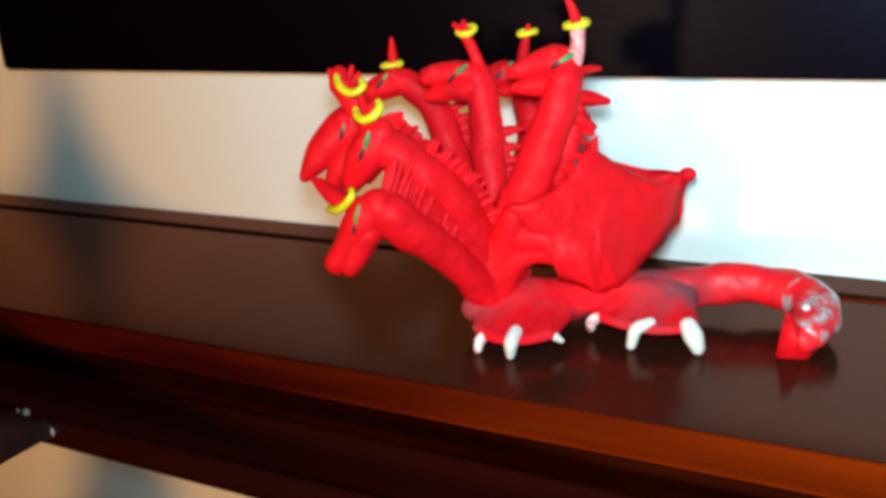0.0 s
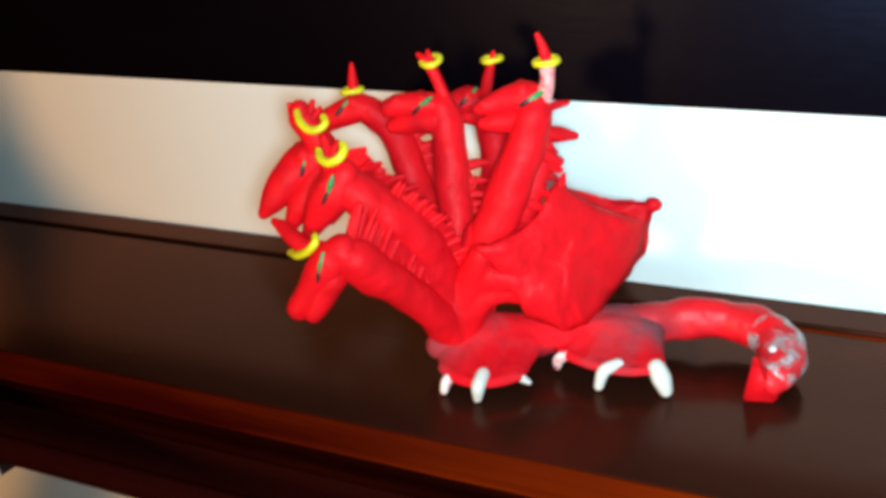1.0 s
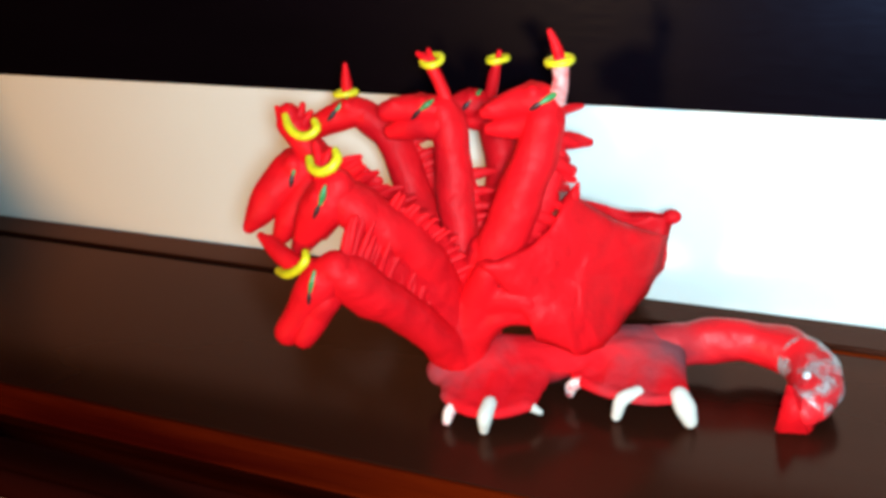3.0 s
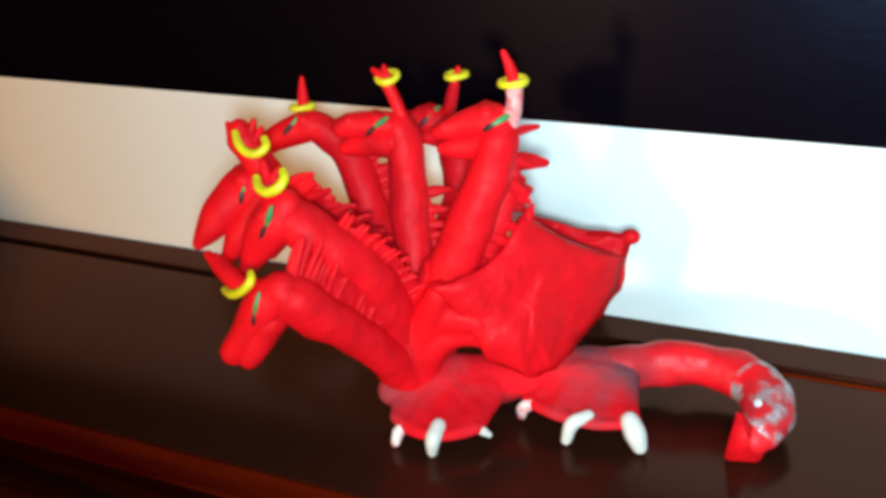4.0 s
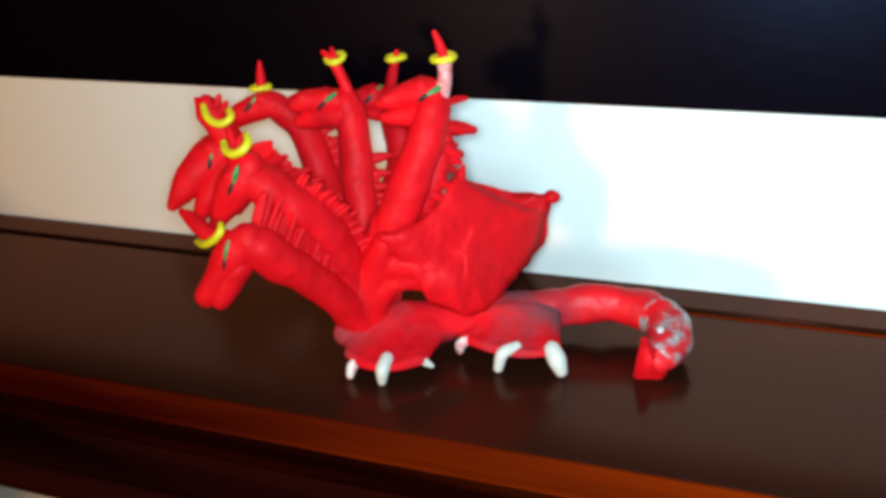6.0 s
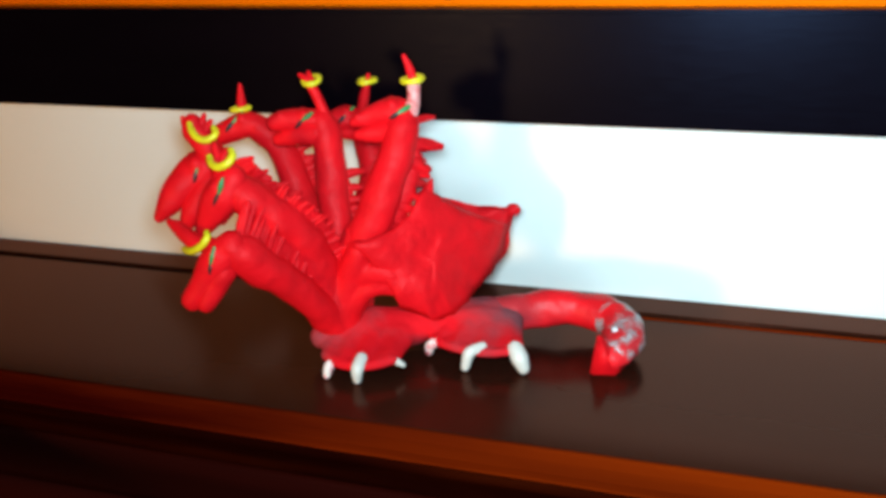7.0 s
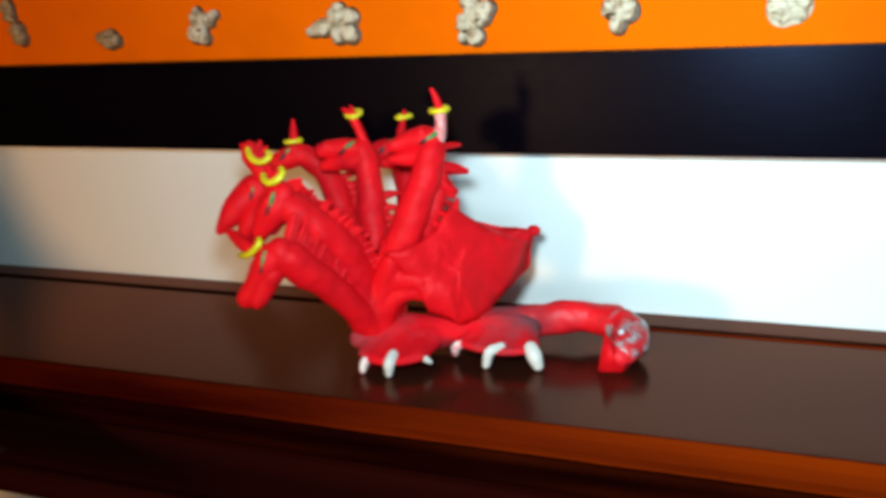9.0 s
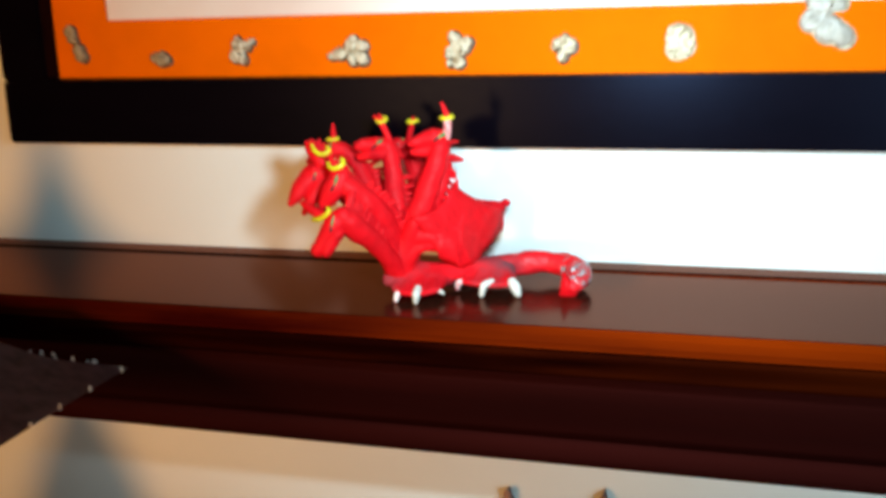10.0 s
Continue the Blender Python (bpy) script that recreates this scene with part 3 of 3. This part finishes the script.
def body_and_tail():
    # the trunk, and the roots of the necks kneaded together
    bm = tube(bmesh.new(), [(-5.75, -0.95, 1.00, 0.50), (-5.22, -0.4, 1.02, 0.74), (-4.31, 0.3, 0.95, 0.84), (-3.18, 1.0, 0.98, 0.80), (-2.0, 1.6, 1.07, 0.79), (-1.02, 2.2, 1.11, 0.79), (0.1, 2.6, 1.17, 0.72), (0.9, 3.05, 1.19, 0.56)],
              seg=24, wide=1.15, up=(0, 0, 1), lumps=0.14)
    paw(bm, [(-5.45, -0.7, 1.10), (-4.7, 0.0, 1.18), (-3.8, 0.4, 1.12), (-3.0, 0.7, 1.0)], [(-5.2, -1.95, 0.74), (-4.4, -2.3, 0.62), (-3.5, -2.25, 0.62), (-2.6, -1.55, 0.68)])
    paw(bm, [(-1.4, 1.4, 1.10), (-0.6, 1.7, 1.22), (0.2, 2.0, 1.15), (0.8, 2.4, 1.0)], [(-1.7, 0.4, 0.80), (-0.7, 0.0, 0.74), (0.6, -0.1, 0.72), (1.70, 0.3, 0.76)])
    body = kneaded(part("body", cm(bm), DUSTY, dragon, "dusty red clay trunk with webbed feet"), 0.0008, 9)
    claws(body)
    bm = bmesh.new()
    for rows in (NECK_A, NECK_B, NECK_C, NECK_D, NECK_E, NECK_F, NECK_G):
        path = catmull(rows, 12)
        tube(bm, [(*p[:3], p[3] * f) for p, f in ((path[0], 1.02), (path[8], 1.06), (path[15], 1.0), (path[20], 0.75))], seg=18, lumps=0.2)
    tube(bm, [(-5.2, -0.3, 1.2, 0.78), (-4.95, -0.45, 2.6, 0.66), (-4.45, -0.65, 3.8, 0.58), (-4.12, -0.8, 4.6, 0.40)], seg=18, lumps=0.2)
    tube(bm, [(-5.5, -0.4, 1.3, 0.80), (-5.25, -0.3, 2.8, 0.74), (-4.8, -0.1, 4.2, 0.62), (-4.6, 0.0, 5.0, 0.45)], seg=18, lumps=0.2)
    tube(bm, [(-4.7, -0.45, 3.2, 0.45), (-3.9, -0.6, 3.65, 0.44), (-3.15, -0.35, 3.60, 0.40), (-2.6, 0.0, 3.1, 0.30)], seg=16, lumps=0.2)
    tube(bm, [(-4.9, -0.35, 2.1, 0.62), (-4.3, -0.45, 2.85, 0.50), (-3.6, -0.35, 3.15, 0.42), (-2.85, 0.0, 2.9, 0.28)], seg=16, lumps=0.25)
    kneaded(part("neck_root", cm(bm), RED, dragon), 0.0008, 12)
    # tail, curling round to the front with a wedge at its end
    curl = [(0.3, 2.7, 1.17, 0.74), (1.55, 3.4, 1.24, 0.72), (2.43, 3.7, 1.30, 0.69), (3.23, 3.9, 1.26, 0.69), (4.09, 3.8, 1.16, 0.74), (4.85, 3.3, 1.02, 0.77), (5.3, 2.4, 0.86, 0.80), (5.3, 1.6, 0.68, 0.64), (5.1, 1.2, 0.52, 0.48)]
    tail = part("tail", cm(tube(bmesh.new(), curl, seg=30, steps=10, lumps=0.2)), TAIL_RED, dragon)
    bm = bmesh.new()
    base = [bm.verts.new(p) for p in ((4.31, 0.45, 0), (5.35, 0.72, 0), (5.6, 1.7, 0), (4.75, 1.5, 0))]
    top = bm.verts.new((4.56, 0.75, 1.80))
    bm.faces.new(base)
    for k in range(4):
        bm.faces.new((base[k], base[(k + 1) % 4], top))
    bmesh.ops.bevel(bm, geom=bm.edges[:], offset=0.08, segments=2, affect="EDGES")
    part("tail_tip", cm(bm), RED, tail, "pyramid-shaped tail tip")
    smear = [(x, y, z + 0.01, r + 0.035) for x, y, z, r in curl[4:8]]
    smear[0] = (4.62, 3.50, 1.09, 0.775)
    part("glue_smear", cm(tube(bmesh.new(), smear, seg=40, steps=12, lumps=0.15)), VARNISH, tail, "glossy grey smear of dried glue")
    # pale glossy ball added to stand in for the highlight on the curl
    part("glint_drop", cm(ball(bmesh.new(), (5.02, 1.85, 1.36), (0.15, 0.17, 0.13), lumps=0.2)), GLINT, tail, "pale shiny drop added for the tail's glint")


def claws(body):
    claw(body, [(-4.76, -2.2, 0.62, 0.17), (-4.88, -2.35, 0.48, 0.20), (-4.96, -2.42, 0.15, 0.15)], PINK)
    claw(body, [(-3.64, -2.15, 0.86, 0.25), (-3.66, -2.5, 0.60, 0.255), (-3.70, -2.5, 0.17, 0.17)])
    claw(body, [(-2.75, -1.55, 0.72, 0.13), (-2.5, -1.5, 0.60, 0.15), (-2.3, -1.4, 0.44, 0.10)])
    claw(body, [(-1.5, 0.3, 0.80, 0.18), (-1.78, 0.2, 0.6, 0.2), (-1.85, 0.25, 0.32, 0.15)], PINK)
    claw(body, [(0.35, 0.0, 0.90, 0.20), (-0.03, -0.35, 0.74, 0.235), (-0.18, -0.4, 0.19, 0.18)])
    claw(body, [(1.60, 0.2, 0.86, 0.32), (1.80, 0.02, 0.6, 0.35), (1.96, -0.05, 0.27, 0.26)])


def necks_and_heads():
    # the lowest, hanging in front
    neck(NECK_A, (0.15, 0.20, 0.95), 17, 0.95, 0.28, 0.93, 0.12, 1.0, 0.25)
    head([(-7.28, -4.4, 5.71, 0.60), (-7.80, -4.5, 5.1, 0.66), (-8.30, -4.65, 4.33, 0.55), (-8.78, -4.8, 3.66, 0.42)], [(-7.62, -4.5, 4.73, 0.50), (-7.96, -4.65, 4.13, 0.46), (-8.24, -4.8, 3.60, 0.36)],
         [(-7.61, -4.95, 5.74), (-7.72, -5.09, 5.19)], [(-7.72, -5.08, 5.22), (-7.8, -5.09, 4.82)],
         [(-9.13, -4.45, 5.38, 0.12), (-8.66, -4.75, 5.45, 0.14), (-8.17, -4.9, 5.72, 0.14), (-7.94, -4.85, 6.0, 0.13), (-8.08, -4.6, 6.12, 0.11)],
         [[(-7.84, -4.5, 5.63, 0.29), (-8.5, -4.45, 5.65, 0.29), (-9.17, -4.3, 5.91, 0.28), (-9.88, -4.1, 6.25, 0.12)], [(-8.77, -4.4, 5.77, 0.23), (-9.34, -4.2, 6.08, 0.18), (-9.59, -4.1, 6.26, 0.08)]])
    # the second
    neck(NECK_B, (0.75, 0.35, 0.55), 17, 0.48, 0.22, 0.72, 0.12, 1.0, 0.15)
    head([(-7.68, -3.3, 7.71, 0.66), (-8.12, -3.4, 7.11, 0.68), (-8.55, -3.5, 6.39, 0.52), (-8.95, -3.6, 5.72, 0.26)], [(-7.84, -3.0, 6.98, 0.42), (-8.07, -2.9, 6.53, 0.2), (-8.42, -3.0, 6.05, 0.15)],
         [(-7.69, -3.89, 7.89), (-7.85, -3.96, 7.37)], [(-7.85, -3.96, 7.4), (-8.07, -3.99, 6.97)],
         [(-8.38, -3.5, 8.52, 0.11), (-8.19, -3.7, 8.33, 0.13), (-7.82, -3.85, 8.26, 0.14), (-7.5, -3.8, 8.4, 0.14), (-7.4, -3.6, 8.63, 0.13), (-7.56, -3.4, 8.78, 0.11)],
         [[(-8.02, -3.35, 7.8, 0.33), (-8.19, -3.25, 8.32, 0.21), (-8.35, -3.15, 8.87, 0.1)], [(-8.09, -3.3, 8.17, 0.18), (-7.96, -3.2, 8.55, 0.13), (-7.89, -3.1, 8.76, 0.06)]])
    # the third, with the flared crown
    neck(NECK_C, (0.95, 0.25, 0.30), 10, 0.74, 0.47, 0.99, 0.19, 0.6, -0.30, web_share=0.75)
    head([(-9.33, -1.5, 7.79, 0.68), (-10.08, -1.8, 7.47, 0.74), (-10.54, -2.3, 6.89, 0.64), (-10.88, -2.7, 6.33, 0.42), (-11.13, -2.9, 5.98, 0.23)], [(-9.58, -1.7, 7.18, 0.56), (-9.88, -2.2, 6.51, 0.52), (-10.15, -2.5, 5.86, 0.38), (-10.42, -2.6, 5.40, 0.20)],
         [(-9.7, -2.16, 8.02), (-9.72, -2.35, 7.64)], [(-9.74, -2.35, 7.67), (-9.81, -2.41, 7.28)],
         [(-9.8, -2.35, 9.41, 0.11), (-9.59, -2.5, 9.1, 0.14), (-9.24, -2.6, 8.92, 0.14), (-8.91, -2.55, 8.93, 0.14), (-8.73, -2.4, 9.11, 0.13), (-8.91, -2.2, 9.26, 0.11)],
         [[(-9.35, -1.6, 7.96, 0.52), (-9.7, -1.7, 8.62, 0.47), (-9.95, -1.8, 9.11, 0.47), (-10.0, -1.85, 9.36, 0.34)], [(-10.17, -1.85, 9.03, 0.24), (-10.36, -1.9, 9.52, 0.09)], [(-9.98, -1.8, 9.18, 0.21), (-9.89, -1.8, 9.55, 0.09)],
          [(-9.73, -1.75, 9.17, 0.22), (-9.58, -1.7, 9.62, 0.09)], [(-9.57, -1.75, 9.06, 0.21), (-9.32, -1.7, 9.4, 0.09)]])
    # the fourth, arching over the open loop
    neck(NECK_D, (0.90, 0.45, 0.10), 12, 0.82, 0.10, 0.74, 0.16, 0.65, web_share=0.55)
    head([(-9.57, 2.1, 8.49, 0.56), (-10.11, 1.9, 8.56, 0.54), (-10.75, 1.6, 8.32, 0.46), (-11.34, 1.4, 8.03, 0.34), (-11.60, 1.3, 7.85, 0.24)], [(-10.06, 1.85, 8.32, 0.31), (-10.83, 1.6, 8.0, 0.21), (-11.34, 1.45, 7.72, 0.14)],
         [(-10.02, 1.74, 9.07), (-10.25, 1.37, 8.75)], [(-10.25, 1.38, 8.77), (-10.49, 1.22, 8.44)],
         crown_ring((-10.23, 2.0, 9.19), (0, 0, 1), 0.34), [[(-10.11, 1.95, 8.92, 0.19), (-10.17, 2.0, 9.48, 0.19), (-10.19, 2.05, 10.12, 0.08)]])
    # the fifth, upright in the middle
    neck(NECK_E, (0.85, 0.50, 0.10), 9, 0.66, 0.14, 0.60, 0.17, 0.65, web_share=0.30)
    head([(-6.43, 1.5, 8.95, 0.56), (-7.1, 1.3, 8.97, 0.49), (-7.71, 1.1, 8.98, 0.43), (-8.10, 0.9, 8.93, 0.36)], [(-6.5, 1.5, 8.46, 0.58), (-7.15, 1.35, 8.44, 0.50), (-7.75, 1.2, 8.32, 0.40), (-8.1, 1.1, 8.22, 0.28)],
         [(-6.58, 1.06, 9.32), (-6.9, 0.87, 9.07)], [(-6.92, 0.86, 9.05), (-7.25, 0.88, 8.74)],
         crown_ring((-6.75, 1.5, 10.48), (0.42, -0.25, 0.85), 0.30),
         [[(-6.29, 1.5, 9.19, 0.23), (-6.63, 1.5, 10.0, 0.18), (-6.94, 1.45, 10.5, 0.16), (-7.19, 1.45, 10.68, 0.09)], [(-6.69, 1.5, 10.12, 0.18), (-6.81, 1.55, 10.52, 0.14), (-6.9, 1.6, 10.76, 0.09)]])
    # the sixth, behind
    neck(NECK_F, (0.85, 0.50, 0.10), 13, 0.60, 0.25, 0.80, 0.16, 0.65)
    head([(-6.05, 4.4, 8.4, 0.59), (-6.6, 4.2, 8.50, 0.56), (-7.05, 4.0, 8.46, 0.46), (-7.45, 3.8, 8.38, 0.32)], [(-6.08, 4.2, 7.95, 0.39), (-6.74, 4.0, 7.98, 0.24), (-7.2, 3.9, 7.93, 0.16)],
         [(-6.22, 4.15, 9.02), (-6.44, 3.76, 8.74)], [(-6.43, 3.77, 8.75), (-6.7, 3.65, 8.45)],
         crown_ring((-5.61, 4.2, 10.09), (0.2, -0.03, 1.0), 0.32), [[(-6.02, 4.35, 8.48, 0.23), (-5.77, 4.25, 9.49, 0.19), (-5.54, 4.2, 10.32, 0.09)]])
    # the seventh, at the wing, with a few long fins
    last = neck(NECK_G, (0.80, 0.55, -0.05), 7, 0.70, 0.30, 0.75, 0.20, 0.6, web_share=0.62)
    for a, e, w in (((-2.75, 1.3, 9.02), (-2.22, 2.6, 9.02), 0.15), ((-2.8, 1.3, 8.20), (-1.99, 2.7, 7.86), 0.27), ((-2.95, 1.2, 7.45), (-2.45, 2.6, 6.96), 0.22), ((-3.0, 1.1, 6.9), (-2.60, 2.4, 6.40), 0.20), ((-3.0, 1.1, 7.75), (-2.62, 2.5, 7.30), 0.18)):
        fin(last, a, e, w, 0.4, Vector((0.15, 0.2, 1)))
    head([(-2.91, 1.2, 9.38, 0.58), (-3.33, 1.1, 9.47, 0.56), (-3.93, 0.9, 9.34, 0.44), (-4.40, 0.7, 9.20, 0.32), (-4.65, 0.6, 9.13, 0.22)], [(-3.05, 1.2, 8.85, 0.60), (-3.75, 1.0, 8.70, 0.46), (-4.25, 0.8, 8.64, 0.32), (-4.55, 0.7, 8.62, 0.20)],
         [(-2.49, 1.0, 9.77), (-2.89, 0.63, 9.52)], [(-2.88, 0.64, 9.53), (-3.21, 0.61, 9.31)],
         crown_ring((-2.47, 1.1, 10.68), (0.05, -0.1, 1), 0.35), [[(-2.42, 1.1, 10.35, 0.15), (-2.49, 1.1, 10.76, 0.17), (-2.59, 1.05, 11.15, 0.15), (-2.74, 1.0, 11.51, 0.1)]],
         [(-2.6, 1.2, 9.45, 0.26), (-2.44, 1.1, 10.09, 0.23), (-2.45, 1.1, 10.55, 0.25)])


def wings():
    near = wing([(-4.22, -1.05, 4.78), (-2.21, 1.8, 6.42), (0.27, 4.5, 4.35), (0.0, 3.8, 3.05), (-0.60, 2.5, 2.2), (-1.0, 1.3, 1.60), (-1.65, 0.40, 1.55), (-2.75, -0.15, 2.15)],
         [0.42, 0.16, 0.0, -0.06, -0.04, 0.0, 0.06, 0.16], (-1.75, 0.55, 4.0), 0.22, "cupped near wing")
    part("wing_spike", cm(tube(bmesh.new(), [(-2.10, 0.85, 4.3, 0.22), (-2.28, 1.20, 5.2, 0.34), (-2.32, 1.60, 5.95, 0.36), (-2.22, 1.76, 6.40, 0.21), (-2.12, 1.86, 6.76, 0.06)], seg=12, steps=4, lumps=0.1)), RED, near)
    far = wing([(-4.0, 2.2, 4.6), (-3.1, 4.4, 5.5), (0.15, 5.7, 4.75), (0.0, 4.8, 3.0), (-1.2, 2.4, 1.8), (-3.0, 1.8, 3.2)], [0.1, 0.20, 0.0, -0.05, 0.1, 0.1], (-1.7, 4.2, 3.8), 0.22, "cupped far wing")
    part("wing_knuckle", cm(ball(bmesh.new(), (0.10, 5.6, 4.68), (0.30, 0.22, 0.21), lumps=0.4)), RED, far)


body_and_tail()
necks_and_heads()
wings()


# ---- the beaded lamp beside the shelf ----
def floor_lamp():
    z, half = 1.171, 0.166
    cx, cy = -0.284 - half, 0.228 - half
    thing = empty("floor_lamp", (cx, cy, 0), "floor lamp with a dark plum beaded pyramid shade", "lamp")
    top, rise = half - 0.055, 0.034
    rim = [Vector((sx * half, sy * half, z)) for sx, sy in ((1, 1), (-1, 1), (-1, -1), (1, -1))]
    lip = [Vector((sx * top, sy * top, z + rise)) for sx, sy in ((1, 1), (-1, 1), (-1, -1), (1, -1))]
    bm = bmesh.new()
    n = 12
    rows = []
    for r in range(7):
        row = []
        for k in range(4):
            a, b = rim[k].lerp(lip[k], r / 6), rim[(k + 1) % 4].lerp(lip[(k + 1) % 4], r / 6)
            for i in range(n):
                p = a.lerp(b, i / n)
                p.z -= 0.004 * math.sin(math.pi * r / 6) + 0.0012 * noise.noise(p * 40)
                row.append(bm.verts.new(p))
        rows.append(row)
    m = 4 * n
    for a, b in zip(rows, rows[1:]):
        for k in range(m):
            bm.faces.new((a[k], a[(k + 1) % m], b[(k + 1) % m], b[k]))
    bmesh.ops.solidify(bm, geom=bm.faces[:], thickness=0.0015)
    shade = part("shade", bm, SHADE, thing, "dark plum fabric shade", smooth=False)
    # beads sewn along the rim, the ridges and in a row across each face
    bead = bmesh.new()
    ball(bead, (0, 0, 0), (0.0017, 0.0017, 0.0017), u=8, v=6)
    first = part("bead", bead, BEAD, shade, "small glass bead")
    spots = []
    for k in range(4):
        a, b = rim[k], rim[(k + 1) % 4]
        for i in range(13):
            spots.append(a.lerp(b, (i + random.uniform(0.0, 1.0)) / 13) + Vector((0, 0, 0.001)))
        for i in range(14):
            f = random.random() ** 2
            spots.append(a.lerp(b, f).lerp(lip[k].lerp(lip[(k + 1) % 4], f), random.uniform(0.05, 0.6)) + Vector((0, 0, -0.0022)))
    first.location = spots[0]
    for p in spots[1:]:
        ob = new("bead", first.data)
        ob["label"] = "small glass bead"
        ob.parent, ob.location = shade, p
        ob.scale = (random.uniform(0.25, 0.55), random.uniform(0.25, 0.55), random.uniform(0.4, 1.5))
    # pole swells out of view so that it shadows the wall below the shelf
    bm = tube(bmesh.new(), [(0, 0, 0.02, 0.014), (0, 0, 0.5, 0.030), (0, 0, 0.95, 0.052), (0, 0, 1.05, 0.044), (0, 0, 1.12, 0.014)], seg=16, steps=4)
    part("pole", bm, METAL, thing)
    bm = bmesh.new()
    bmesh.ops.create_cone(bm, cap_ends=True, segments=40, radius1=0.13, radius2=0.12, depth=0.02, matrix=Matrix.Translation((0, 0, 0.01)))
    part("base_plate", bm, METAL, thing)
    bm = tube(bmesh.new(), [(0, 0, 1.11, 0.012), (0, 0, 1.125, 0.016), (0, 0, 1.14, 0.014)], seg=14, steps=3)
    part("bulb_socket", bm, METAL, thing)
    # tall, narrow spire and finial, unseen, added to cast the pointed shadow on the wall
    bm = bmesh.new()
    rows = []
    for half, height in ((top, 0), (0.080, 0.002), (0.050, 0.008), (0.030, 0.020), (0.014, 0.046), (0.004, 0.080)):
        rows.append([bm.verts.new((sx * half, sy * half, z + rise + height)) for sx, sy in ((1, 1), (0, 1.1), (-1, 1), (-1.1, 0), (-1, -1), (0, -1.1), (1, -1), (1.1, 0))])
    for a, b in zip(rows, rows[1:]):
        for k in range(8):
            bm.faces.new((a[k], a[(k + 1) % 8], b[(k + 1) % 8], b[k]))
    bm.faces.new(rows[-1])
    part("shadow_spire", bm, SHADE, thing, "tall narrow fabric spire added to cast the wall shadow", smooth=False)
    part("finial", ball(bmesh.new(), (0, 0, z + rise + 0.084), (0.005, 0.005, 0.006), u=12, v=8), METAL, thing)
    return thing


floor_lamp()


# ---- the plaque on the wall below the shelf ----
def wall_plaque():
    thing = empty("wall_plaque", (-0.05, WALL, 0.984), "dark wall plaque with two pointed orange-tipped corners", "ornament")
    bm = bmesh.new()
    outline = [(-0.036, 0.050), (-0.028, 0.030), (-0.010, 0.024), (0.010, 0.024), (0.026, 0.034), (0.034, 0.056), (0.042, 0.02), (0.038, -0.04), (0, -0.06), (-0.038, -0.04), (-0.044, 0.02)]
    ring = [[bm.verts.new((x, y, z)) for x, z in outline] for y in (-0.001, -0.012)]
    n = len(outline)
    bm.faces.new(ring[0])
    bm.faces.new(list(reversed(ring[1])))
    for k in range(n):
        bm.faces.new((ring[0][k], ring[0][(k + 1) % n], ring[1][(k + 1) % n], ring[1][k]))
    part("plaque", bm, SHADE, thing, smooth=False)
    for x, z in ((-0.0352, 0.047), (0.0338, 0.050)):
        part("corner_tip", ball(bmesh.new(), (x, -0.013, z), (0.003, 0.002, 0.006), u=10, v=8), COPPER, thing, "brownish orange tip")
    return thing


wall_plaque()
